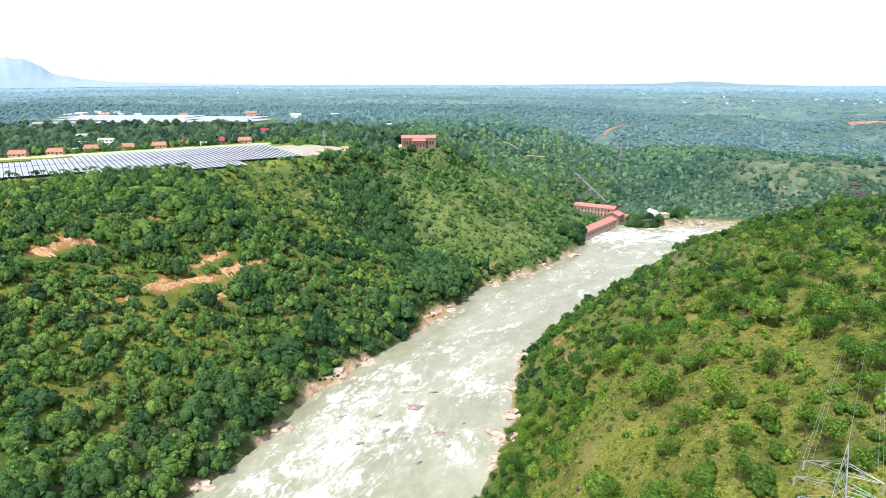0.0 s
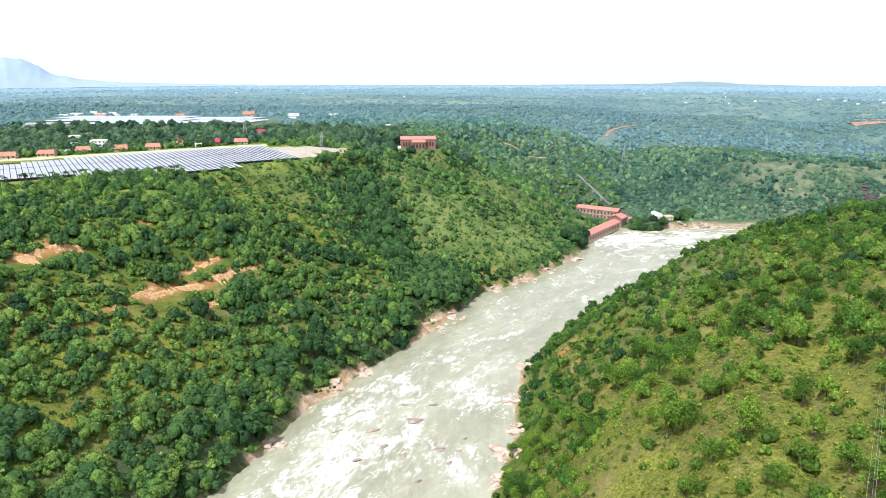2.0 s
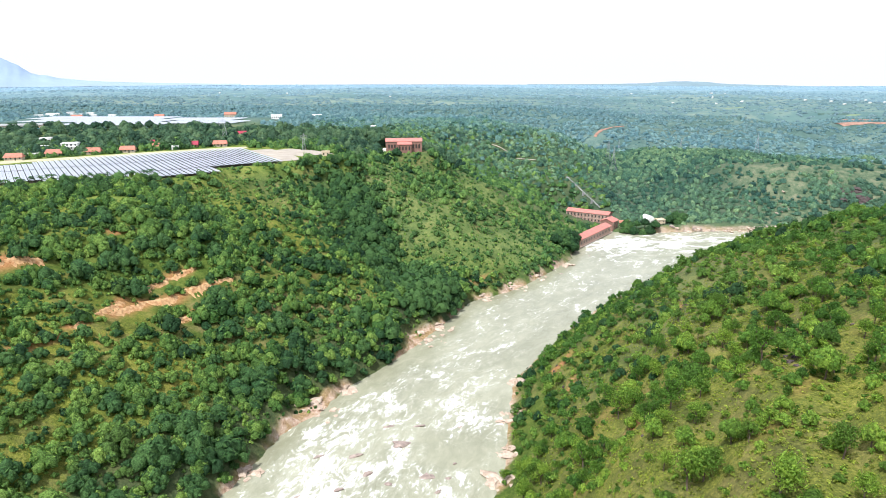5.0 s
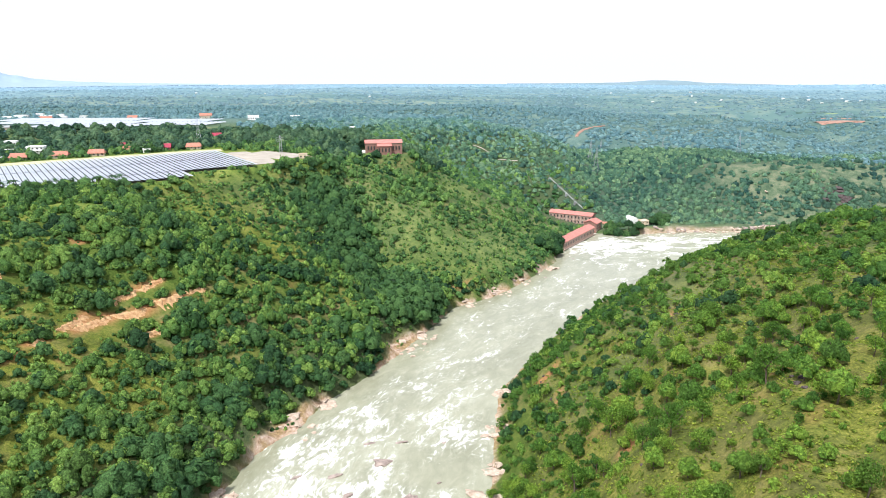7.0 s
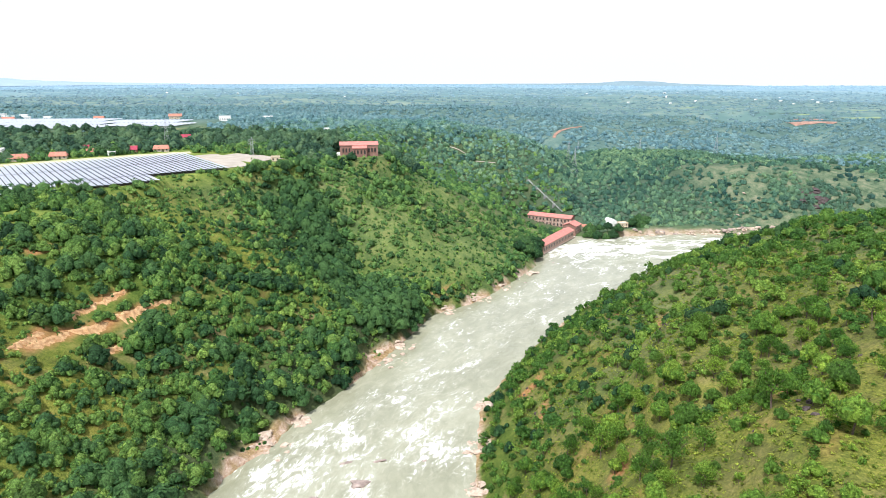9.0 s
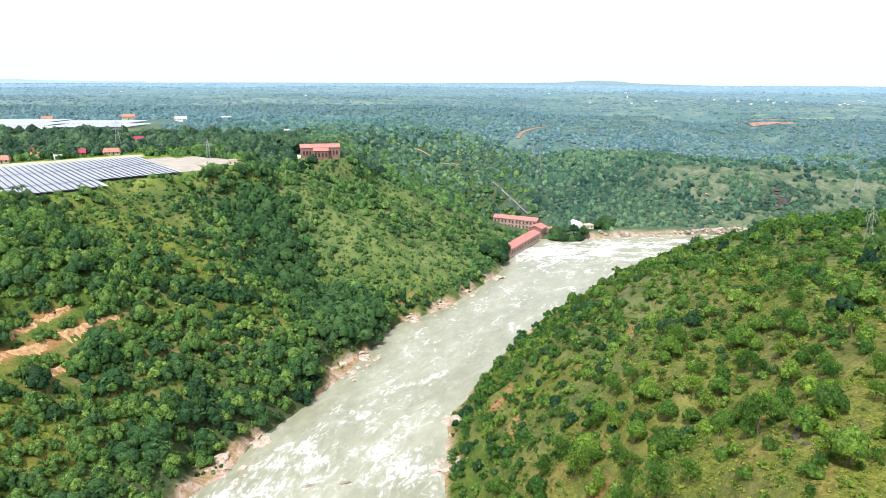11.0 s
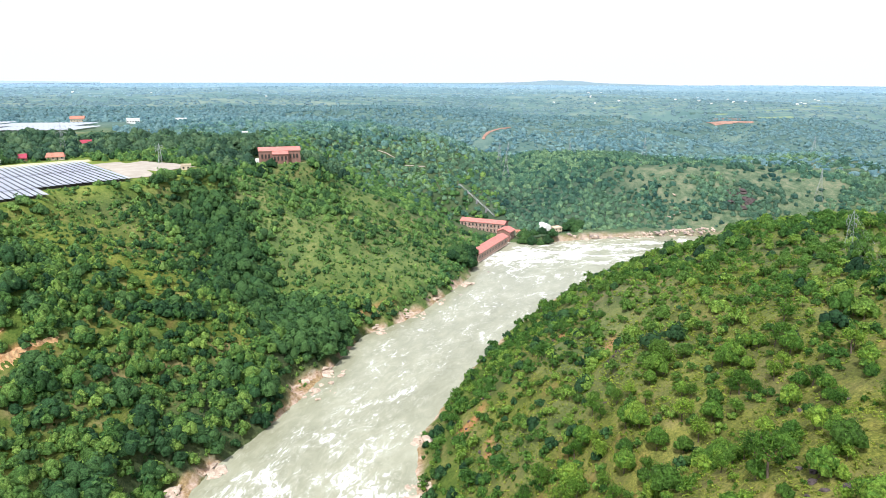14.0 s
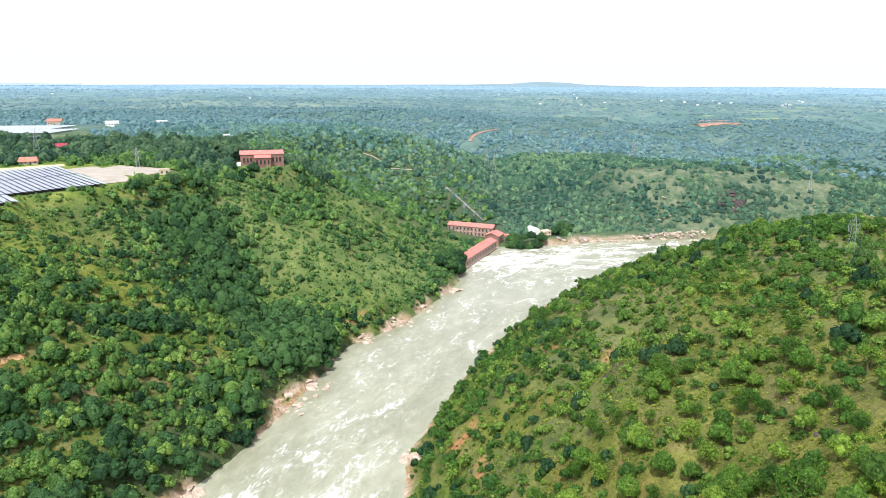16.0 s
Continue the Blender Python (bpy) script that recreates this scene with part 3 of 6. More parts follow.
def add_box(bm, x0, y0, z0, x1, y1, z1, bevel=0.0):
    vs = [bm.verts.new((x, y, z)) for z in (z0, z1) for y in (y0, y1) for x in (x0, x1)]
    fs = [bm.faces.new([vs[i] for i in f]) for f in ((0, 2, 3, 1), (4, 5, 7, 6), (0, 1, 5, 4), (2, 6, 7, 3), (0, 4, 6, 2), (1, 3, 7, 5))]
    if bevel:
        bmesh.ops.bevel(bm, geom=list({e for f in fs for e in f.edges}), offset=bevel, segments=1, affect="EDGES")
    return bm


def boxes(*rows, bevel=0.0):
    bm = bmesh.new()
    for r in rows:
        add_box(bm, *r, bevel=bevel)
    return bm


def add_beam(bm, a, b, r=0.1, sides=4):
    """A bar from a to b."""
    a, b = Vector(a), Vector(b)
    m = look(a, b)
    rings = []
    for end in (a, b):
        rings.append([bm.verts.new(end + m.to_3x3() @ Vector((math.cos(k * math.tau / sides) * r, math.sin(k * math.tau / sides) * r, 0))) for k in range(sides)])
    for k in range(sides):
        bm.faces.new((rings[0][k], rings[0][(k + 1) % sides], rings[1][(k + 1) % sides], rings[1][k]))
    for ring in rings:
        bm.faces.new(ring if ring is rings[0] else ring[::-1])


def gable(length, depth, rise, over=0.6, thick=0.25, hip=0.0):
    """A pitched roof over x 0..length, y 0..depth, its eaves at z = 0."""
    bm = bmesh.new()
    x0, x1, y0, y1, ym = -over, length + over, -over, depth + over, depth / 2
    drop = -over * rise / (depth / 2)
    rows = []
    for lift in (0.0, -thick):
        rows.append([bm.verts.new(p) for p in ((x0, y0, drop + lift), (x1, y0, drop + lift), (x1 - hip, ym, rise + lift), (x0 + hip, ym, rise + lift), (x0, y1, drop + lift), (x1, y1, drop + lift))])
    t, u = rows
    for v, flip in ((t, False), (u, True)):
        for f in ((0, 1, 2, 3), (3, 2, 5, 4)) + (((1, 5, 2), (0, 3, 4)) if hip else ()):
            bm.faces.new([v[i] for i in (f[::-1] if flip else f)])
    loop = (0, 1, 5, 4) if hip else (0, 1, 2, 5, 4, 3)
    for i, j in zip(loop, loop[1:] + loop[:1]):
        bm.faces.new((t[i], u[i], u[j], t[j]))
    return bm


def wall_with_gables(length, depth, z0, z1, rise):
    """Solid walls with gable ends under a pitched roof."""
    bm = add_box(bmesh.new(), 0, 0, z0, length, depth, z1)
    for x, flip in ((0.02, False), (length - 0.02, True)):
        v = [bm.verts.new(p) for p in ((x, 0.05, z1), (x, depth - 0.05, z1), (x, depth / 2, z1 + rise - 0.1))]
        bm.faces.new(v if flip else v[::-1])
    return bm


def arch_window(w, h, parent, glass=M_DARK, frame_mat=M_STONE, deep=0.22):
    """A round-headed window that looks to -y: a stone surround with a dark pane set back in it."""
    bm = bmesh.new()
    n = 8
    outline = [(-w / 2, 0), (w / 2, 0)] + [(math.cos(k * math.pi / n) * w / 2, h - w / 2 + math.sin(k * math.pi / n) * w / 2) for k in range(n + 1)]
    outer = [(x * 1.36, (z - h * 0.45) * 1.16 + h * 0.45) for x, z in outline]
    rings = [[bm.verts.new((x, y, z)) for x, z in o] for o, y in ((outline, 0.0), (outline, -deep), (outer, -deep), (outer, 0.0))]
    m = len(outline)
    for a, b in zip(rings, rings[1:]):
        for i in range(m):
            bm.faces.new((a[i], a[(i + 1) % m], b[(i + 1) % m], b[i]))
    win = part("window", bm, frame_mat, parent)
    bm = bmesh.new()
    bm.faces.new([bm.verts.new((x, -0.03, z)) for x, z in outline])
    part("pane", bm, glass, win)
    return win


def copy_window(win, parent, m):
    o = copy_thing(win, m)
    o.parent = parent
    o.matrix_basis = m
    return o


def square_window(w, h, parent, frame_mat=M_WHITE):
    win = part("window", boxes((-w / 2 - 0.1, -0.12, -0.1, w / 2 + 0.1, 0, 0), (-w / 2 - 0.1, -0.1, h, w / 2 + 0.1, 0, h + 0.1), (-w / 2 - 0.1, -0.1, 0, -w / 2, 0, h), (w / 2, -0.1, 0, w / 2 + 0.1, 0, h)), frame_mat, parent)
    part("pane", boxes((-w / 2, -0.05, 0, w / 2, 0.02, h)), M_DARK, win)
    return win


def draped(name, material, label, category, line, width, lift=0.25, step=4.0, ragged=0.25, kind="structure", seed=3):
    """A strip of ground along a line, laid over the land."""
    pts = []
    for (ax, ay), (bx, by) in zip(line, line[1:]):
        n = max(2, int(math.hypot(bx - ax, by - ay) / step))
        pts += [(ax + (bx - ax) * i / n, ay + (by - ay) * i / n) for i in range(n)]
    pts = np.array(pts + [line[-1]], float)
    tang = np.gradient(pts, axis=0)
    tang /= np.linalg.norm(tang, axis=1, keepdims=True)
    side = np.stack([-tang[:, 1], tang[:, 0]], -1)
    across = np.linspace(-0.5, 0.5, max(3, int(width / step) + 1))
    n, m = len(pts), len(across)
    wide = width * (1 + ragged * 2 * (vnoise(np.arange(n) * 0.37, np.zeros(n), seed) - 0.5))
    P = pts[:, None] + side[:, None] * (across[None, :, None] * wide[:, None, None])
    Z = height(P[..., 0], P[..., 1]) + lift - 0.6 * lift * (np.abs(across)[None] > 0.49)
    top = np.concatenate([P, Z[..., None]], -1).reshape(-1, 3)
    f = grid_faces(m, n)
    ob = mesh_object(name, top, f, material, smooth_shade=True)
    return tagged(ob, label, category, kind=kind)


# ---- distance ----
def far_hills(name, az0, az1, peaks, dist, foot, label, tint):
    """A range of hills at the horizon: peaks of (azimuth, height over the foot), in order."""
    n, rows = 140, 7
    az = np.radians(np.linspace(az0, az1, n))
    top = np.interp(np.degrees(az), [a for a, _ in peaks], [h for _, h in peaks])
    for _ in range(3):
        top = np.convolve(np.pad(top, 1, "edge"), (0.25, 0.5, 0.25), "valid")
    top += 0.06 * top * (fbm(np.degrees(az) * 30, az * 0, 20, 4, 77) - 0.5) * 4
    k = np.linspace(0, 1, rows)[:, None]
    R = dist - 260 * (1 - k) * np.ones(n)[None]
    Z = foot + (top[None] + 1) * k ** 0.8 + 0.12 * top[None] * np.sin(k * np.pi) * (fbm(np.degrees(az)[None] * 40 + k * 9, k * 60, 14, 3, 78) - 0.5)
    V = np.stack([np.sin(az)[None] * R, np.cos(az)[None] * R, Z], -1).reshape(-1, 3)
    # haze over the hills is put into their blue tint and a faint glow
    m = Mat(name + "_haze", 1.0, 0.0, 0.0)
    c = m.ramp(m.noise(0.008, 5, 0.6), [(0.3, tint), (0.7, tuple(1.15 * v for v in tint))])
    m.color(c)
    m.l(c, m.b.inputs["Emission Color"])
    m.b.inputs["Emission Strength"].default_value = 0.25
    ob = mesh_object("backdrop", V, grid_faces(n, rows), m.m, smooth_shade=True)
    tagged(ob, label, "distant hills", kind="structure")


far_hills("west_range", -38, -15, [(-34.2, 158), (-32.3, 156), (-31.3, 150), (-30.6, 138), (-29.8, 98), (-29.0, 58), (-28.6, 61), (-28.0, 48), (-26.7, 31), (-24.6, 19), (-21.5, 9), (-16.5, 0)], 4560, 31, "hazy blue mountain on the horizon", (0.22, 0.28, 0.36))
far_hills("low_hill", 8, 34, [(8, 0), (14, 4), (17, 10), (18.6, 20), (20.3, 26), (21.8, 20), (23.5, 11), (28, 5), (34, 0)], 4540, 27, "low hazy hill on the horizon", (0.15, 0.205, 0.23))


def far_plain():
    """The hazy plain towards the horizon."""
    az, r = np.radians(np.linspace(-50, 60, 150)), 1480 * (4450 / 1480) ** np.linspace(0, 1, 46)
    A, R = np.meshgrid(az, r)
    X, Y = np.sin(A) * R, np.cos(A) * R
    Z = height(X, Y) + 1.0 - 3.0 * (R < 1500)
    # blue colours and an emission rising with distance stand in for haze
    m = Mat("far_plain_haze", 1.0, 0.0, 0.0)
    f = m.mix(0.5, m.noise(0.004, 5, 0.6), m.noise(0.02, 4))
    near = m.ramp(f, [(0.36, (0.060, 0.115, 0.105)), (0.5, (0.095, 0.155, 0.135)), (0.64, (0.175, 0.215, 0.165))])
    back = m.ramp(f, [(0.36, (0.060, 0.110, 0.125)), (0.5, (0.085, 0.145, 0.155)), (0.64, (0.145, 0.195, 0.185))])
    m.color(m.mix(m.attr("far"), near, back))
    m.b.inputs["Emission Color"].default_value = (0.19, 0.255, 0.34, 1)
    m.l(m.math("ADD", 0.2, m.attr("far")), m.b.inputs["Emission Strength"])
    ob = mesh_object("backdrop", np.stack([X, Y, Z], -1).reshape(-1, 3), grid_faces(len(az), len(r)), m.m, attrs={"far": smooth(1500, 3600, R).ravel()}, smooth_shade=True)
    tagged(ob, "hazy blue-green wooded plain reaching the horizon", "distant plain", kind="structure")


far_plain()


# ---- the power station by the river ----
def power_station():
    root = empty("power_station", 133.5, 671.5, 0.0, -31.6)      # upper wing, x runs to the river
    L, D, E = 41.5, 13.0, 11.6
    part("wall", wall_with_gables(L, D, -3.0, E, 1.9), M_BRICK, root, "brown-red masonry walls")
    roof = part("roof", gable(L, D, 1.9, 0.7), M_ROOF, root, "faded red sheet roof")
    roof.matrix_basis = pose(0, 0, E)
    part("cornice", boxes((-0.3, -0.35, E - 0.9, L + 0.3, -0.002, E - 0.45), (-0.2, -0.25, 6.5, L + 0.2, -0.002, 6.9), (-0.2, -0.25, 2.2, L + 0.2, -0.002, 2.6)), M_STONE, root, "pale stone string courses")
    n = 12
    step = L / n
    for i in range(n + 1):
        part("pilaster", boxes((i * step - 0.22, -0.2, -3, i * step + 0.22, -0.002, E - 0.9)), M_STONE, root) if i == 0 else None
    for i in range(1, n + 1):
        again("pilaster", bpy.data.objects["pilaster"], root, pose(i * step, 0, 0))
    first = arch_window(1.5, 2.5, root)
    first.matrix_basis = pose(step / 2, 0, 7.7)
    for row, z in enumerate((7.7, 3.6, -0.4)):
        for i in range(n):
            if row or i:
                copy_window(first, root, pose((i + 0.5) * step, 0, z))
    side = arch_window(1.7, 2.9, root)
    side.matrix_basis = pose(L, D / 2 - 3, 6.5, 0, 0, 90)
    copy_window(side, root, pose(L, D / 2 + 3, 6.5, 0, 0, 90))
    tagged(root, "long two-storey masonry power station with arched windows and a red roof", "power station")

    low = empty("turbine_hall", 125.5, 570.5, 0.0, 53.0)          # lower wing along the water, x runs upstream
    L, D, E = 64.0, 9.6, 8.0
    part("wall", wall_with_gables(L, D, 1.6, E, 2.0), M_HALL, low, "faded pink masonry walls")
    roof = part("roof", gable(L, D, 2.0, 0.7), M_ROOF, low, "faded red sheet roof")
    roof.matrix_basis = pose(0, 0, E)
    part("plinth", boxes((-0.4, -0.7, 0.9, L + 0.4, D + 0.4, 1.597)), M_STONE, low, "pale stone ledge")
    part("cornice", boxes((-0.3, -0.3, E - 0.8, L + 0.3, -0.002, E - 0.35)), M_STONE, low)
    n = 19
    step = L / n
    for i in range(10):
        part("pier", boxes((i * 7.0 - 0.9, 0.3, -2.6, i * 7.0 + 0.9, D - 0.5, 0.997)), M_STONE, low)
    # dark slab behind the piers in place of the shade beneath the hall
    part("dark_bay", boxes((0.5, 3.2, -2.6, L - 0.5, 3.6, 0.99)), M_DARK, low, "dark sheet for the shade in the tailrace openings")
    first = arch_window(1.8, 3.2, low)
    first.matrix_basis = pose(step / 2, 0, 3.0)
    for i in range(1, n):
        copy_window(first, low, pose((i + 0.5) * step, 0, 3.0))
    copy_window(first, low, pose(0, D / 2, 3.0, 0, 0, -90))
    tagged(low, "long low masonry turbine hall standing on piers in the river", "power station")

    mid = empty("valve_house", 168.0, 629.0, 0.0, 54.0)           # the block where both wings meet
    part("wall", wall_with_gables(13, 12, -2.0, 9.4, 2.4), M_BRICK, mid, "brown-red masonry walls")
    roof = part("roof", gable(13, 12, 2.4, 0.7), M_ROOF, mid, "faded red sheet roof")
    roof.matrix_basis = pose(0, 0, 9.4)
    part("cornice", boxes((-0.3, -0.3, 8.5, 13.3, -0.002, 9.0)), M_STONE, mid)
    w = arch_window(1.6, 2.8, mid)
    w.matrix_basis = pose(2.5, 0, 5.0)
    for x, z in ((6.5, 5.0), (10.5, 5.0), (2.5, 1.0), (6.5, 1.0), (10.5, 1.0)):
        copy_window(w, mid, pose(x, 0, z))
    tagged(mid, "square masonry block joining the two wings", "power station")


def penstock():
    """Steel pipe down the slope to the station."""
    a, b = Vector((141, 713, 38.0)), Vector((168, 675, 12.8))
    root = empty("penstock", a.x, a.y, 0)
    for off in (-0.6, 0.6):
        bm = bmesh.new()
        side = Vector((0.91, 0.4, 0)) * off
        add_beam(bm, Vector((0, 0, a.z)) + side, Vector((b.x - a.x, b.y - a.y, b.z)) + side, 0.2, 10)
        part("pipe", bm, M_PIPE, root)
    for i in range(0, 24, 6):
        p = a.lerp(b, i / 24)
        foot = min(ground_z(p.x, p.y), p.z - 1.0) - 0.5
        saddle = part("saddle", boxes((-1.6, -0.3, foot - p.z, 1.6, 0.3, -0.3)), M_PIPE, root)
        saddle.matrix_basis = pose(p.x - a.x, p.y - a.y, p.z, 0, 0, 24)
    tagged(root, "twin grey steel pipes running down the wooded slope", "pipe")


def hilltop_hall():
    z = 75.6
    root = empty("hilltop_hall", -37.8, 611.5, z, 5.0)
    L, D, E = 31.0, 15.0, 9.6
    part("wall", wall_with_gables(L, D, -6, E, 2.0), M_BRICK, root, "brown brick walls")
    r = part("roof", gable(L, D, 2.0, 0.5), M_ROOF, root, "faded red roof")
    r.matrix_basis = pose(0, 0, E)
    part("porch", boxes((10, -4.0, -6, 21.5, -0.004, 7.4)), M_BRICK, root, "projecting brick porch")
    bm = bmesh.new()
    v = [bm.verts.new(p) for p in ((9.6, -4.6, 7.3), (21.9, -4.6, 7.3), (21.9, -0.02, 9.2), (9.6, -0.02, 9.2), (9.6, -4.6, 7.05), (21.9, -4.6, 7.05), (21.9, -0.02, 7.405), (9.6, -0.02, 7.405))]
    for f in ((0, 1, 2, 3), (7, 6, 5, 4), (0, 4, 5, 1), (1, 5, 6, 2), (0, 3, 7, 4)):
        bm.faces.new([v[i] for i in f])
    part("porch_roof", bm, M_ROOF, root, "lower red lean-to roof")
    part("cornice", boxes((-0.2, -0.25, E - 0.7, L + 0.2, -0.002, E - 0.3)), M_STONE, root)
    part("gable_coping", boxes((L - 0.1, -0.4, E - 0.3, L + 0.35, D + 0.4, E + 0.5)), M_STONE, root)
    w = arch_window(1.4, 3.4, root, M_DARK, M_BRICK)
    w.matrix_basis = pose(2.5, 0, 3.5)
    for x in (5.0, 7.5, 23.5, 26.0, 28.5):
        copy_window(w, root, pose(x, 0, 3.5))
    for x in (11.5, 14.2, 17.0, 19.8):
        copy_window(w, root, pose(x, -4.0, 2.2))
    part("annex", boxes((-5, 3, -5, -0.004, 10, 2.6)), M_WHITE, root, "small whitewashed annex")
    tagged(root, "large brick hall with a red roof on the hilltop", "building")


def house(x, y, w, d, h, turn, wall_mat, roof_mat, label, rise=1.9, storeys=1, hip=0.0, z=None):
    root = empty("house", x, y, ground_z(x, y) if z is None else z, turn)
    part("wall", wall_with_gables(w, d, -1.5, h, 0.2 if hip else rise), wall_mat, root)
    r = part("roof", gable(w, d, rise, 0.6, 0.2, hip), roof_mat, root)
    r.matrix_basis = pose(0, 0, h)
    per = h / storeys
    n = max(2, int(w / 2.6))
    win = square_window(1.1, 1.2, root, M_WHITE)
    win.matrix_basis = pose(w / n * 0.5, 0, 0.95)
    for s in range(storeys):
        for i in range(n):
            if (s or i) and not (s == 0 and i == n // 2):
                copy_window(win, root, pose(w / n * (i + 0.5), 0, s * per + 0.95))
    door = part("door", boxes((-0.5, -0.06, 0, 0.5, 0.02, 2.05)), M_DARK, root)
    door.matrix_basis = pose(w / n * (n // 2 + 0.5), 0, 0)
    return tagged(root, label, "house", "houses on the plateau")


def flat_block(name, x, y, w, d, h, turn, wall_mat, label, storeys=2, z=None):
    root = empty(name, x, y, ground_z(x, y) if z is None else z, turn)
    part("wall", boxes((0, 0, -2, w, d, h), bevel=0.05), wall_mat, root)
    part("parapet", boxes((-0.2, -0.2, h, w + 0.2, 0.1, h + 0.7), (-0.2, d - 0.1, h, w + 0.2, d + 0.2, h + 0.7), (-0.2, 0.1, h, 0.1, d - 0.1, h + 0.7), (w - 0.1, 0.1, h, w + 0.2, d - 0.1, h + 0.7)), wall_mat, root)
    per, n = h / storeys, max(2, int(w / 2.8))
    win = square_window(1.2, 1.3, root, wall_mat)
    win.matrix_basis = pose(w / n * 0.5, 0, 0.9)
    for s in range(storeys):
        if s:
            part("balcony", boxes((0.2, -0.9, s * per - 0.15, w - 0.2, -0.004, s * per)), wall_mat, root)
        for i in range(n):
            if s or i:
                copy_window(win, root, pose(w / n * (i + 0.5), 0, s * per + 0.9))
    return tagged(root, label, "building")


def vault_shed(x, y, w, d, h, turn, z):
    """A whitewashed shed with a barrel roof, its round front to -y."""
    root = empty("vaulted_shed", x, y, z, turn)
    bm = bmesh.new()
    n = 12
    prof = [(0, -1), (w, -1)] + [(w / 2 + w / 2 * math.cos(k * math.pi / n), h * 0.55 + h * 0.45 * math.sin(k * math.pi / n)) for k in range(n + 1)]
    a, b = [bm.verts.new((px, 0, pz)) for px, pz in prof], [bm.verts.new((px, d, pz)) for px, pz in prof]
    bm.faces.new(a), bm.faces.new(b[::-1])
    for i in range(len(prof)):
        j = (i + 1) % len(prof)
        bm.faces.new((a[i], b[i], b[j], a[j]))
    part("shell", bm, M_WHITE, root)
    part("door", boxes((w / 2 - 1.2, -0.06, 0, w / 2 + 1.2, 0.02, 2.6)), M_DARK, root)
    tagged(root, "whitewashed shed with a rounded roof on the bank", "building")


power_station()
penstock()
hilltop_hall()
vault_shed(207, 648, 7.0, 11, 9.0, 18, 1.2)
flat_block("river_office", 215.5, 646, 8.0, 7, 5.6, 12, M_CREAM, "cream two-storey building beside the river", 2, 1.2)
house(178, 642, 9, 5, 3.2, -10, M_CREAM, M_ROOF_TILE, "small cream hut with a tiled roof near the station", 1.4, z=3.0)

for x, y, w, roof, wall in ((-308, 520, 12.5, M_ROOF_TILE, M_CREAM), (-291, 543, 12, M_ROOF_TILE, M_CREAM), (-268, 554, 13, M_ROOF_TILE, M_CREAM), (-245, 565, 12, M_ROOF_TILE, M_CREAM), (-227, 584, 10.5, M_ROOF_TILE, M_CREAM),
                           (-208, 600, 13, M_ROOF_MAGENTA, M_ROOF_TILE), (-184, 605, 12, M_ROOF_TILE, M_CREAM), (-330, 507, 13, M_ROOF_TILE, M_CREAM), (-240, 609, 5, M_ROOF_MAGENTA, M_ROOF_TILE), (-352, 507, 13, M_ROOF_MAGENTA, M_ROOF_TILE), (-189, 690, 11, M_ROOF_MAGENTA, M_ROOF_TILE)):
    shade = {"orange_tile_roof": "orange-tiled", "crimson_roof": "crimson-roofed"}[roof.name]
    house(x, y, 0.95 * w, 6.5, 2.8, 12, wall, roof, f"small {shade} house beside the solar field", 2.4, hip=1.0 if roof is M_ROOF_TILE else 0.0, z=max(81.3, ground_z(x + 4, y + 3)))
for x, y, w in ((-504, 996, 16), (-384, 992, 12), (-278, 962, 15)):
    house(x, y, w, 8, 4.2, 6, M_CREAM, M_ROOF_TILE, "orange-roofed house behind the far solar field", 2.6)
flat_block("white_house", -290, 565, 12, 8, 7.0, 12, M_WHITE, "white three-storey house with balconies", 3, 81.3)
flat_block("white_house", -315, 576, 7, 6, 3.4, 12, M_WHITE, "low white house beside the track", 1, 81.3)
flat_block("white_house", -336, 618, 9, 7, 6.5, 15, M_WHITE, "white two-storey house among trees", 2)
flat_block("white_house", -211, 584, 5.5, 4, 2.8, 12, M_WHITE, "small white hut beside the track", 1, 81.3)
flat_block("white_house", -210, 940, 14, 7, 4.5, 10, M_WHITE, "white house behind the far solar field", 1)
flat_block("white_house", -158, 955, 12, 7, 4.5, 5, M_WHITE, "white house among the woods", 1)
flat_block("white_house", -62, 748, 5, 5, 6.5, 5, M_WHITE, "white house behind the hilltop trees", 2)
flat_block("gate_house", *uv_xy(238, 78), 6, 4, 3.0, 5, M_CREAM, "cream gate house at the gravel yard", 1)
for x, y, w, h in ((-600, 1080, 14, 4), (-575, 1066, 18, 5), (-548, 1074, 10, 6), (-530, 1050, 16, 4), (-512, 1062, 9, 5), (-496, 1030, 12, 4), (-470, 1040, 10, 4), (-300, 536, 6.5, 3.0), (-343, 543, 12, 3.0)):
    flat_block("white_house", x, y, w, 7, h, 12, M_WHITE, "whitewashed building at the edge of the village", 1)
house(-462, 764, 44, 9, 4.0, 14, M_CREAM, M_PIPE, "long shed with a pale sheet roof among trees", 1.5)
far_rng = random.Random(5)
for i in range(26):
    az, r, wide = radians(far_rng.choice((far_rng.uniform(-30, 44), far_rng.gauss(22.5, 0.7), far_rng.gauss(37.5, 2.5), far_rng.gauss(31.0, 2.0)))), far_rng.uniform(1750, 2300), far_rng.uniform(3.2, 5.5)
    flat_block("far_house", math.sin(az) * r, math.cos(az) * r, wide, 5, 3.4, far_rng.uniform(-20, 20), M_WHITE, "pale house far off among trees", 1)


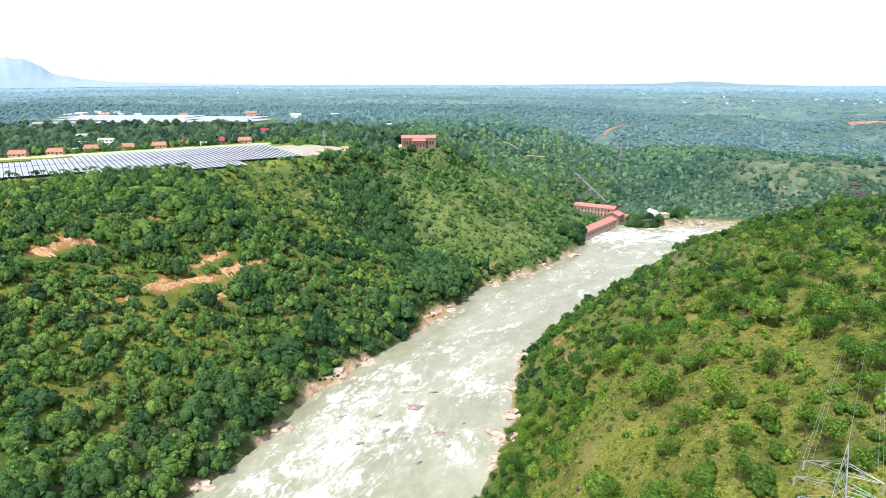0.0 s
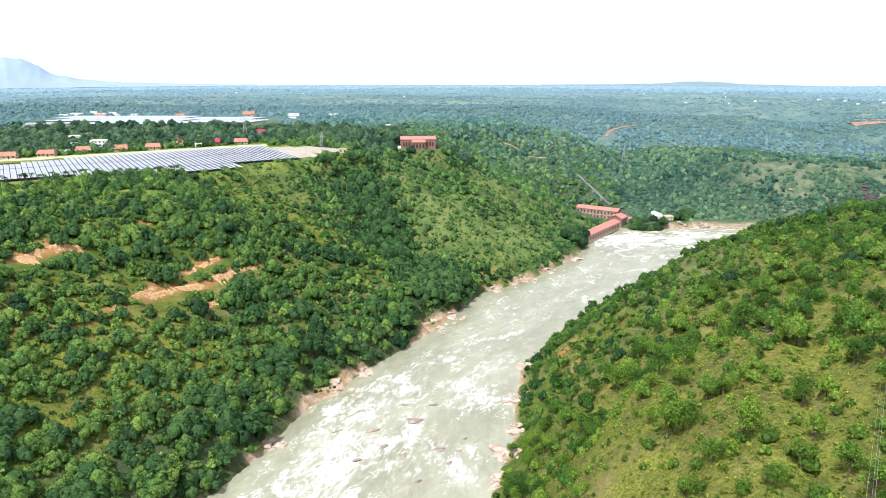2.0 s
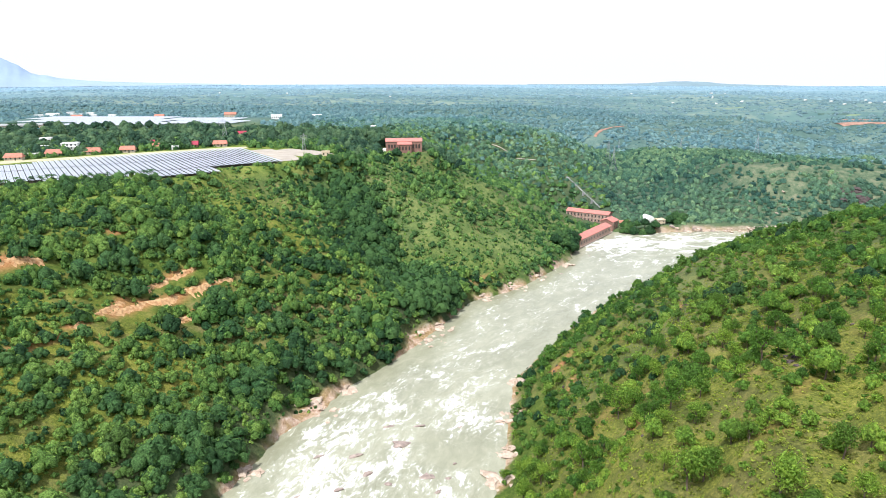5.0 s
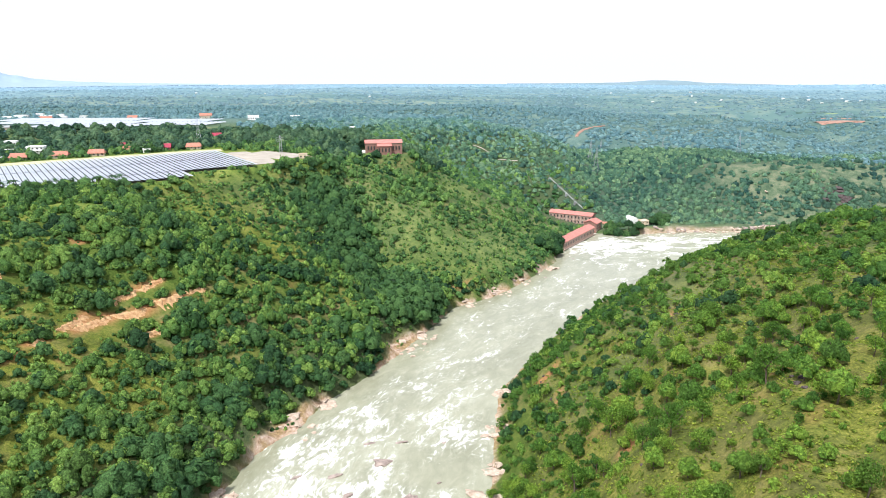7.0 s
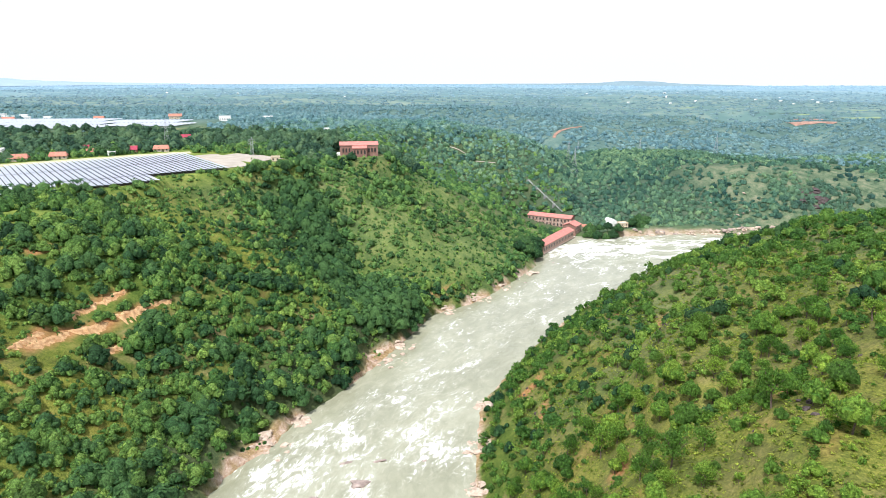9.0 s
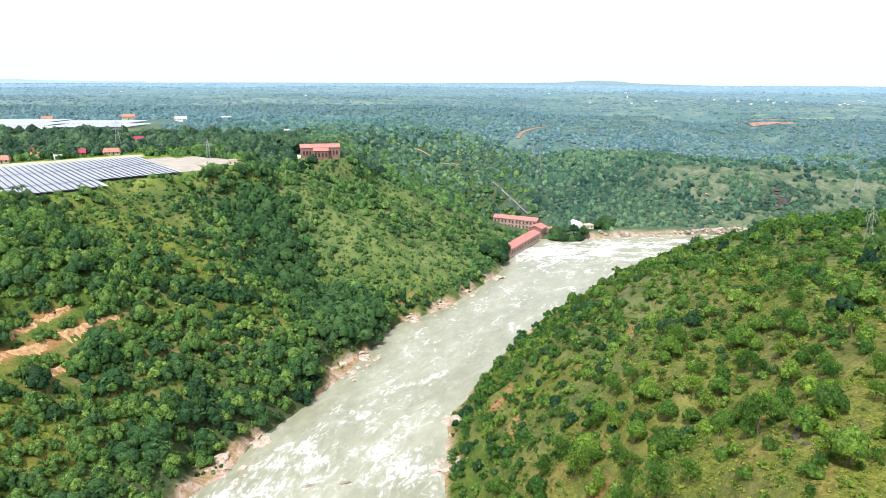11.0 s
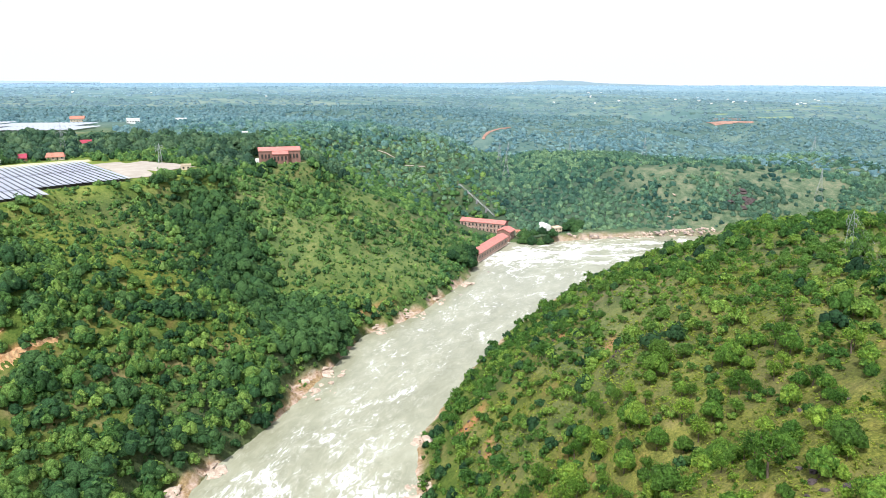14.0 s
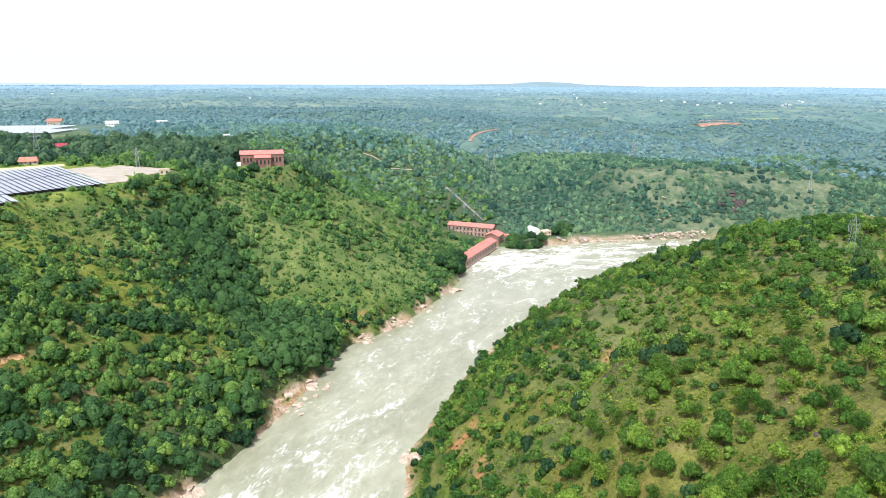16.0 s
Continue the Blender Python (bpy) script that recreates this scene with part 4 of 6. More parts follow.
# ---- solar fields ----
def solar_table(length):
    """A tilted row of panels that runs along -y, on posts."""
    root = new("solar_table")
    w, tilt = 3.06, 0.12
    bm = bmesh.new()
    n = int(length / 2.05)
    step = length / n
    for i in range(n):
        for a, b in ((-w / 2, -0.03), (0.03, w / 2)):
            y0, y1 = -i * step - 0.03, -(i + 1) * step + 0.03
            v = [bm.verts.new((x, y, 1.7 - x * tilt + dz)) for dz in (0, 0.05) for x, y in ((a, y1), (b, y1), (b, y0), (a, y0))]
            bm.faces.new(v[4:]), bm.faces.new(v[3::-1])
            for k in range(4):
                bm.faces.new((v[k], v[(k + 1) % 4], v[4 + (k + 1) % 4], v[4 + k]))
    part("panel_surface", bm, M_PANEL, root, "pale grey-blue glass panels, sky reflection partly in the colour")
    part("rail", boxes((-1.0, -length, 1.65, -0.9, 0, 1.77), (0.9, -length, 1.45, 1.0, 0, 1.58)), M_STEEL, root)
    leg = None
    for i in range(0, int(length), 13):
        if leg is None:
            leg = part("post", boxes((-0.07, -0.07, -0.6, 0.07, 0.07, 1.6)), M_STEEL, root)
        else:
            again("post", leg, root, pose(0, -i, 0))
    return tagged(root, "row of sky-reflecting solar panels on steel posts", "solar panels", "rows of the solar field")


FIELD_TURN = math.degrees(math.atan2(FLAT_U[1], FLAT_U[0]))
proto = {size: solar_table(size) for size in (46, 48, 24, 40, 32)}
used_proto = set()


def lay_table(size, x, y, z, turn):
    if size in used_proto:
        copy_thing(proto[size], pose(x, y, z, 0, 0, turn))
    else:
        used_proto.add(size)
        proto[size].matrix_basis = pose(x, y, z, 0, 0, turn)


for i in range(78):
    u = -66 + i * 3.46
    first = (3, 46) if u > 76 else (9, 40) if u > 48 else (17, 32) if u > 20 else (25, 24)
    for v, size in (first, (51, 48), (101, 24)):
        if u < 198 and (v < 90 or 48 < u < 146):
            lay_table(size, *uv_xy(u, v), 80.0, FIELD_TURN)
for x0, x1, y1, rows in ((-496, -452, 948, 2), (-446, -330, 948, 3), (-322, -236, 928, 2)):
    x = x0
    while x < x1:
        for k in range(rows):
            lay_table(46, x + k * 15, y1 - k * 45, 80.1, -18)
        x += 5.2

draped("track", M_VERGE, "pale earth track along the solar field", "track", [uv_xy(-100, -9), uv_xy(10, -8), uv_xy(84, -6.5), uv_xy(150, -6), uv_xy(206, -5)], 5.0, 0.25)
draped("gravel_yard", M_SAND, "pale gravel yard beside the solar field", "yard", [uv_xy(211, 14), uv_xy(212, 50), uv_xy(209, 92)], 19, 0.3, 4, 0.12)
draped("gravel_yard", M_SAND, "pale gravel apron beside the yard", "yard", [uv_xy(221, 26), uv_xy(232, 50), uv_xy(240, 72)], 30, 0.38, 4, 0.15)
draped("track", M_SAND, "thin pale track on the wooded slope", "track", [(92, 743), (103, 745), (113, 747)], 0.8, 0.9)
draped("track", M_SAND, "short pale track below the hall", "track", [(67, 762), (76, 761), (84, 754)], 0.9, 0.9)
draped("earth_works", M_EARTH, "bare orange earthworks on the plain", "bare earth", [(702, 1188), (728, 1192), (752, 1186), (776, 1172)], 25, 0.9, 6, 0.7)
draped("earth_works", M_EARTH, "strip of bare orange earth on the plain", "bare earth", [(742, 1246), (775, 1240), (806, 1228)], 13, 0.9, 5, 0.6)
draped("earth_works", M_EARTH, "orange cutting in the far hillside", "bare earth", [(242, 1019), (248, 1031), (262, 1061), (287, 1094), (312, 1121)], 4.2, 1.2, 5, 0.6)

draped("field", M_FIELD, "pale green farm field on the plain", "field", [(834, 1241), (894, 1227)], 26, 1.0, 7, 0.5)
draped("field", M_FIELD, "pale green farm field on the plain", "field", [(912, 1344), (1023, 1371)], 22, 1.0, 7, 0.5)
draped("field", M_FIELD, "pale green farm field on the plain", "field", [(787, 1335), (852, 1312)], 16, 1.0, 7, 0.5)
draped("field", M_FIELD, "pale green farm field on the plain", "field", [(1099, 1469), (1143, 1417)], 40, 1.0, 7, 0.5)
draped("field", M_FIELD, "pale green farm field on the plain", "field", [(653, 1537), (717, 1557)], 26, 1.0, 7, 0.5)
draped("field", M_FIELD, "pale green farm field on the plain", "field", [(141, 1417), (193, 1471)], 22, 1.0, 7, 0.5)
draped("field", M_FALLOW, "fallow brown field on the plain", "field", [(355, 1451), (468, 1602)], 14, 1.0, 7, 0.5)


# ---- pylons and wires ----
def lattice_tower(x, y, tall, turn, base_w=5.0, z=None, thick=0.11, arms=3, spread=1.0, label="grey steel lattice pylon standing on the hillside"):
    root = empty("pylon", x, y, (ground_z(x, y) if z is None else z) - 0.4, turn)
    bm = bmesh.new()
    waist = tall * 0.66

    def half(h):
        return base_w / 2 * (1 - h / waist) + 0.75 * h / waist if h < waist else 0.75 * (1 - (h - waist) / (tall - waist)) + 0.06
    levels = [0, 0.16, 0.30, 0.42, 0.52, 0.60, 0.66, 0.73, 0.80, 0.87, 0.94, 1.0]
    corners = ((-1, -1), (1, -1), (1, 1), (-1, 1))
    for a, b in zip(levels, levels[1:]):
        ha, hb = half(a * tall), half(b * tall)
        for i in range(4):
            (cx, cy), (dx, dy) = corners[i], corners[(i + 1) % 4]
            add_beam(bm, (cx * ha, cy * ha, a * tall), (cx * hb, cy * hb, b * tall), thick, 4)
            add_beam(bm, (cx * ha, cy * ha, a * tall), (dx * hb, dy * hb, b * tall), thick * 0.6, 3)
            add_beam(bm, (dx * ha, dy * ha, a * tall), (cx * hb, cy * hb, b * tall), thick * 0.6, 3)
    part("body", bm, M_STEEL, root)
    tips = []
    for k in range(arms):
        h = waist + (tall * 0.92 - waist) * k / max(1, arms - 1) * 0.75
        reach = spread * tall * (0.16 if k != 1 else 0.19)
        for s in (-1, 1):
            bm = bmesh.new()
            w = half(h)
            tip = (s * reach, 0, h + 0.2)
            for cy in (-1, 1):
                add_beam(bm, (s * w, cy * w, h), tip, thick * 0.7, 3)
                add_beam(bm, (s * w, cy * w * 0.8, h + tall * 0.05), tip, thick * 0.7, 3)
                add_beam(bm, (s * (w + reach) / 2, cy * w / 2, h + 0.1), (s * (w * 1.4 + reach * 0.6) / 2, cy * w * 0.4, h + tall * 0.03), thick * 0.5, 3)
            arm = part("crossarm", bm, M_STEEL, root)
            bm = bmesh.new()
            for j in range(6):
                add_beam(bm, (tip[0], 0, tip[2] - 0.15 - j * 0.2), (tip[0], 0, tip[2] - 0.28 - j * 0.2), 0.13, 6)
            part("insulator", bm, M_PIPE, arm)
            tips.append(root.matrix_world @ Vector((tip[0], 0, tip[2] - 1.35)))
    tips.append(root.matrix_world @ Vector((0, 0, tall)))
    tagged(root, label, "pylon", "pylons of the power line")
    return tips


def wire(a, b, sag, r=0.013):
    curve = bpy.data.curves.new("wire", "CURVE")
    curve.dimensions, curve.bevel_depth, curve.bevel_resolution = "3D", r, 0
    sp = curve.splines.new("POLY")
    n = 18
    sp.points.add(n)
    for i in range(n + 1):
        t = i / n
        p = a.lerp(b, t)
        sp.points[i].co = (p.x, p.y, p.z - sag * 4 * t * (1 - t), 1)
    curve.materials.append(M_STEEL)
    ob = new("power_cable", curve)
    tagged(ob, "thin grey overhead cable slung between pylons", "cable", "overhead cables")


line_a = [lattice_tower(45.2, 62, 108.3 - ground_z(45.2, 62), -36, thick=0.05), lattice_tower(206, 300, 16, -36, 3.0, thick=0.024, spread=0.62)]
for k in range(7):
    wire(line_a[0][k], line_a[1][k], 7.0)
for x, y, tall, turn, base in ((372, 790, 24, 70, 6), (318, 880, 24, 70, 6), (196, 742, 30, 60, 7), (205, 800, 28, 60, 7), (484, 646, 32, 60, 7), (590, 790, 22, 70, 6), (-104, 588, 15, 20, 2.4), (262, 960, 24, 60, 6), (-186, 648, 24, 20, 5)):
    lattice_tower(x, y, tall, turn, base, thick=0.06)


# ---- trees ----
def crown_shape(rng, leaves, lobes=7, flat=0.75, leaf=0.2, loose=0.45):
    """Leaf sprays of a crown of radius 1 whose foot is at z = 0: an (n, 3, 3) array of triangles."""
    a = rng.uniform(0, 2 * np.pi, lobes)
    rad = rng.uniform(0.2, 0.62, lobes)
    centre = np.stack([np.cos(a) * rad, np.sin(a) * rad, rng.uniform(0.3, 1.0, lobes) * flat * 1.2], -1)
    centre[0] = (0, 0, flat * 1.0)
    size = rng.uniform(0.34, 0.58, lobes)
    pick = rng.integers(0, lobes, leaves)
    way = rng.normal(size=(leaves, 3))
    way[:, 2] = np.abs(way[:, 2]) * 1.1 - 0.35
    way /= np.linalg.norm(way, axis=1, keepdims=True)
    p = centre[pick] + way * (size[pick] * rng.uniform(1 - loose, 1.12, leaves))[:, None] * np.array([1, 1, 0.85])
    p[:, 2] = np.maximum(p[:, 2], 0.02)
    normal = way * 0.9 + rng.normal(scale=0.42, size=(leaves, 3)) + np.array([0, 0, 0.3])
    normal /= np.linalg.norm(normal, axis=1, keepdims=True)
    side = np.cross(normal, rng.normal(size=(leaves, 3)))
    side /= np.linalg.norm(side, axis=1, keepdims=True)
    other = np.cross(normal, side)
    s = leaf * rng.uniform(0.6, 1.4, leaves)[:, None]
    side, other = side * s * rng.uniform(0.45, 0.8, leaves)[:, None], other * s * rng.uniform(0.8, 1.3, leaves)[:, None]
    return np.stack([p - side - other * 0.6, p + side - other * 0.6, p + other * 1.2], 1)


RNG = np.random.default_rng(11)
CROWN_FINE = [crown_shape(RNG, 1250, 17, 0.85, 0.066, 0.6) for _ in range(6)]


def sprays(rng, leaves, *rest):
    """Loose leaf sprays as a template of vertices and triangles."""
    V = crown_shape(rng, leaves, *rest).reshape(-1, 3)
    return V, np.arange(len(V)).reshape(-1, 3)


def clumps(rng, lumps, sides, leaves, leaf, flat=0.85):
    """A crown of rounded leaf clumps with loose sprays on them, of radius 1, its foot at z = 0."""
    V, F, n, balls = [], [], 0, []
    turn = rng.uniform(0, 2 * np.pi)
    for k in range(lumps):
        a = turn + k * 2.4
        r = 0.62 * np.sqrt(k / max(1, lumps - 1)) * rng.uniform(0.85, 1.15)
        c = np.array([np.cos(a) * r, np.sin(a) * r, flat * (0.85 - 0.75 * r * rng.uniform(0.6, 1.3))])
        size = rng.uniform(0.34, 0.50) if k else 0.5
        if lumps == 1:
            c[2], size = 0.42 * flat, 0.92
        balls.append((*c, size))
        ring = np.arange(sides) * 2 * np.pi / sides + rng.uniform(0, 6)
        pts = [np.array([0, 0, 0.95])]
        pts += [np.array([np.cos(q) * 0.86, np.sin(q) * 0.86, 0.42]) for q in ring]
        pts += [np.array([np.cos(q + 0.5) * 0.95, np.sin(q + 0.5) * 0.95, -0.45]) for q in ring]
        ragged = (0.62, 1.28) if lumps == 1 else (0.78, 1.2)
        pts = np.array(pts) * rng.uniform(*ragged, (len(pts), 1)) * size + c
        V.append(pts)
        for q in range(sides):
            w = (q + 1) % sides
            F += [(n, n + 1 + q, n + 1 + w), (n + 1 + q, n + 1 + sides + q, n + 1 + w), (n + 1 + w, n + 1 + sides + q, n + 1 + sides + w)]
        n += len(pts)
    ball = np.array(balls)[rng.integers(0, lumps, leaves)]
    way = rng.normal(size=(leaves, 3)) + np.array([0, 0, 0.45])
    way /= np.linalg.norm(way, axis=1, keepdims=True)
    p = ball[:, :3] + way * (ball[:, 3] * rng.uniform(0.86, 1.16, leaves))[:, None]
    normal = way + rng.normal(scale=0.45, size=(leaves, 3))
    side = np.cross(normal, rng.normal(size=(leaves, 3)))
    side /= np.linalg.norm(side, axis=1, keepdims=True)
    other = np.cross(normal, side)
    other /= np.linalg.norm(other, axis=1, keepdims=True)
    size = leaf * rng.uniform(0.6, 1.4, leaves)[:, None]
    W = np.stack([p - (side + 0.6 * other) * size * 0.7, p + (side - 0.6 * other) * size * 0.7, p + other * size * 1.2], 1).reshape(-1, 3)
    V, F = np.concatenate(V + [W]), np.concatenate([np.array(F), n + np.arange(len(W)).reshape(-1, 3)])
    V[:, 2] = np.maximum(V[:, 2], 0.0)
    return V, F


CROWN_NEAR = [clumps(RNG, 8, 4, 190, 0.115) for _ in range(5)] + [sprays(RNG, 320, 9, 0.85, 0.12, 0.65) for _ in range(3)]
CROWN_MID = [clumps(RNG, 6, 4, 76, 0.15) for _ in range(9)]
CROWN_OPEN = [clumps(RNG, 4, 4, 70, 0.17) for _ in range(5)] + [sprays(RNG, 120, 7, 0.85, 0.19, 0.6) for _ in range(4)]
CROWN_PLAIN = [clumps(RNG, 1, 4, 3, 0.3, 0.7) for _ in range(8)]
CROWN_BANK = [clumps(RNG, 1, 5, 12, 0.28) for _ in range(10)]
CROWN_TUSSOCK = [clumps(RNG, 1, 4, 6, 0.45) for _ in range(6)]
CROWN_LOW = [clumps(RNG, 3, 4, 28, 0.21) for _ in range(8)]


def plant(name, shapes, xy, radius, tone, material, label, lift=0.0, tall=1.0, trunks=False, sink=0.15, soft=True):
    """One object of many crowns standing on the ground."""
    n = len(xy)
    z = height(xy[:, 0], xy[:, 1])
    kind = RNG.integers(0, len(shapes), n)
    spin = RNG.uniform(0, 2 * np.pi, n)
    squash = tall * RNG.uniform(0.8, 1.25, n)
    foot = z + radius * (lift - sink)
    chunks, tones, faces, count = [], [], [], 0
    for k, (shape, tri) in enumerate(shapes):
        i = np.flatnonzero(kind == k)
        c, s = np.cos(spin[i])[:, None], np.sin(spin[i])[:, None]
        r, q = radius[i][:, None], shape[None]
        X = (q[..., 0] * c - q[..., 1] * s) * r + xy[i, 0][:, None]
        Y = (q[..., 0] * s + q[..., 1] * c) * r + xy[i, 1][:, None]
        Z = q[..., 2] * (radius[i] * squash[i])[:, None] + foot[i][:, None]
        chunks.append(np.stack([X, Y, Z], -1).reshape(-1, 3))
        faces.append((tri[None] + (np.arange(len(i)) * len(shape))[:, None, None]).reshape(-1, 3) + count)
        count += len(i) * len(shape)
        tones.append(np.repeat(tone[i], len(shape)))
    if trunks:
        # four-sided tapered stems from the ground into the crown
        b = np.stack([np.stack([xy[:, 0], xy[:, 1], z - 0.4], -1)] * 4, 1)
        t = np.stack([np.stack([xy[:, 0], xy[:, 1], foot + radius * 0.8], -1)] * 4, 1)
        ring = np.array([(1, 0, 0), (0, 1, 0), (-1, 0, 0), (0, -1, 0)])[None]
        b, t = b + ring * (radius * 0.055)[:, None, None], t + ring * (radius * 0.025)[:, None, None]
        sides = [np.stack([b[:, j], b[:, (j + 1) % 4], t[:, (j + 1) % 4], t[:, j]], 1) for j in range(4)]
        V = np.concatenate(sides).reshape(-1, 3)
        st = mesh_object(name + "_stems", V, np.arange(len(V)).reshape(-1, 4), M_BARK)
        tagged(st, "brown stems of the scrub on the hillsides", "tree trunks", kind="stuff")
    V = np.concatenate(chunks)
    ob = mesh_object(name, V, np.concatenate(faces), material, attrs={"tone": np.concatenate(tones)}, smooth_shade=soft)
    return tagged(ob, label, "trees", kind="stuff")


def scatter(x0, x1, y0, y1, step, keep, seed):
    """Jittered points of a rectangle, thinned by keep(x, y) in 0 to 1."""
    rng = np.random.default_rng(seed)
    X, Y = np.meshgrid(np.arange(x0, x1, step), np.arange(y0, y1, step))
    X = (X + rng.uniform(-0.95, 0.95, X.shape) * step).ravel()
    Y = (Y + rng.uniform(-0.95, 0.95, Y.shape) * step).ravel()
    k = rng.uniform(0, 1, X.shape) < keep(X, Y)
    return np.stack([X[k], Y[k]], -1), rng


def banks(x, y):
    return line_distance(x, y, LEFT_BANK), line_distance(x, y, RIGHT_BANK)


CLEARINGS = [([(698, 1186), (728, 1188), (780, 1168)], 17), ([(735, 1244), (775, 1236), (812, 1222)], 14), ([(236, 1008), (248, 1029), (262, 1059), (287, 1092), (312, 1118)], 9), ([(92, 743), (103, 745), (113, 747)], 4), ([(67, 762), (76, 761), (84, 754)], 4),
             ([(834, 1241), (894, 1227)], 16), ([(912, 1344), (1023, 1371)], 14), ([(787, 1335), (852, 1312)], 11), ([(1099, 1469), (1143, 1417)], 23), ([(653, 1537), (717, 1557)], 16), ([(141, 1417), (193, 1471)], 14), ([(355, 1451), (468, 1602)], 10)]


def cleared(x, y):
    free = 1.0 + 0.0 * x
    free = free * ~((x > -545) & (x < -205) & (y > 790) & (y < 962))
    for line, reach in CLEARINGS:
        free = free * (line_distance(x, y, line) > reach)
    return free


def bare(x, y):
    """0 on scars, buildings and the solar field, 1 elsewhere."""
    u, v = field_uv(x, y)
    free = cleared(x, y) - (u > -110) * (u < 212) * (v > -14) * (v < np.where(u < 149, np.where(u < 100, 116.0, 127.0), 102.0))
    free = free * ~((u > 190) & (u < 224) & (v > -2) & (v < 99)) * (line_distance(x, y, [uv_xy(222, 28), uv_xy(240, 72)]) > 17)
    for a, b, wide in SCARS:
        m = math.hypot(b[0] - a[0], b[1] - a[1])
        dx, dy = (b[1] - a[1]) / m * wide * 0.55, -(b[0] - a[0]) / m * wide * 0.55
        free = free * (line_distance(x, y, [(a[0] + dx, a[1] + dy), (b[0] + dx, b[1] + dy)]) > wide * 0.5)
    free = free * (line_distance(x, y, [(140, 716), (170, 672)]) > 2.2)
    free = free * (line_distance(x, y, [(186, 641), (230, 647)]) > 7) * (line_distance(x, y, [(196, 632), (228, 634)]) > 5) * ~((x > -44) & (x < -1) & (y > 603) & (y < 640)) * (np.hypot(x + 170, (y - 384) * 1.4) > 15) * (np.hypot((x + 232) * 0.55, (y - 381) * 1.6) > 11)
    free = free * (line_distance(x, y, [(127, 562), (173, 626)]) > 14) * (line_distance(x, y, [(124, 674), (170, 646)]) > 15)
    free = free * (line_distance(x, y, [(132, 654), (163, 632)]) > 10)
    return free


def rocky_reach(x, y):
    """How far the bare rock reaches up the bank at x, y."""
    reach = 0.0 * x
    for rx, ry, rr in ROCKY:
        reach = np.maximum(reach, 1.35 * rr * (1 - np.hypot(x - rx, y - ry) / (rr * 1.9)))
    return reach


def left_keep(x, y):
    dl, dr = banks(x, y)
    n = fbm(x, y, 55, 3, 31)
    gully = np.exp(-(line_distance(x, y, GULLY_WOODS) / 21) ** 2)
    hill = smooth(430, 480, y) * smooth(-80, -10, x + 0.35 * (y - 500) + 60 * (fbm(x, y, 40, 3, 49) - 0.5)) * smooth(3, 14, dl)
    low = smooth(75, 30, dl)
    dens = 0.56 + 1.0 * (n - 0.5) + 0.5 * np.maximum(stand(x, y), 0.7 * smooth(330, 230, y)) + 0.6 * low * (1 - 0.9 * hill) - 0.20 * hill + 0.9 * gully - 0.22 * np.exp(-(np.hypot(x + 104, y - 462) / 58) ** 2) * (1 - smooth(0.2, 0.6, gully))
    return np.clip(dens, 0.1, 0.97) * (dl < dr) * ~in_river(x, y) * (x > -0.69 * y - 14) * (dl > 1.0 + rocky_reach(x, y)) * bare(x, y)


def right_keep(x, y):
    dl, dr = banks(x, y)
    n = fbm(x, y, 45, 3, 41)
    edge = smooth(32, 8, dr)
    north = smooth(115, 215, y)
    return np.clip(0.50 + 1.2 * (n - 0.46) + 0.24 * north + 0.6 * edge, 0.10, 0.95) * (dr < dl) * ~in_river(x, y) * (dr > 2) * (x < 60 + 0.62 * y) * (y > 85) * bare(x, y)


xy, rng = scatter(-330, 135, 165, 640, 3.35, left_keep, 51)
gul = np.exp(-(line_distance(xy[:, 0], xy[:, 1], GULLY_WOODS) / 21) ** 2)
foot = smooth(40, 12, banks(xy[:, 0], xy[:, 1])[0]) * (1 - 0.8 * smooth(440, 470, xy[:, 1]))
tall = np.maximum(np.maximum(stand(xy[:, 0], xy[:, 1]), 0.75 * smooth(330, 230, xy[:, 1])), np.maximum(gul, foot))
rad = np.clip(np.exp(rng.normal(0.80, 0.46, len(xy))), 0.8, 5.6) * (1 + 0.55 * gul) * (1 + 0.2 * foot) * (0.78 + 0.42 * tall)
rad = rad * (1 - 0.42 * np.exp(-(np.hypot(xy[:, 0] + 106, xy[:, 1] - 462) / 52) ** 2) * (1 - gul))
rad = rad * (1 - 0.08 * smooth(430, 480, xy[:, 1]) * smooth(-50, -15, xy[:, 0]) * (1 - gul) * (1 - foot))
tone = np.clip(0.36 + 0.28 * rng.normal(size=len(xy)) + 1.9 * (fbm(xy[:, 0], xy[:, 1], 32, 3, 71) - 0.5) - 0.25 * gul - 0.1 * (rad - 2) + 0.16 - 0.32 * tall + 0.28 * smooth(400, 470, xy[:, 1]) * (1 - gul), 0, 0.99)
on_hill = smooth(430, 480, xy[:, 1]) * smooth(-90, -30, xy[:, 0]) * (1 - gul)
# the darker leaf colour is drawn more often in the gully and tall stands
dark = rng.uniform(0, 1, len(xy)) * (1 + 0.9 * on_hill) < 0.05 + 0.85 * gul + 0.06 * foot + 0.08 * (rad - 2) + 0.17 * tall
big = rad > 2.3
hill = (rng.uniform(0, 1, len(xy)) < smooth(400, 500, xy[:, 1])) & ~dark
lit = ~dark & ~hill
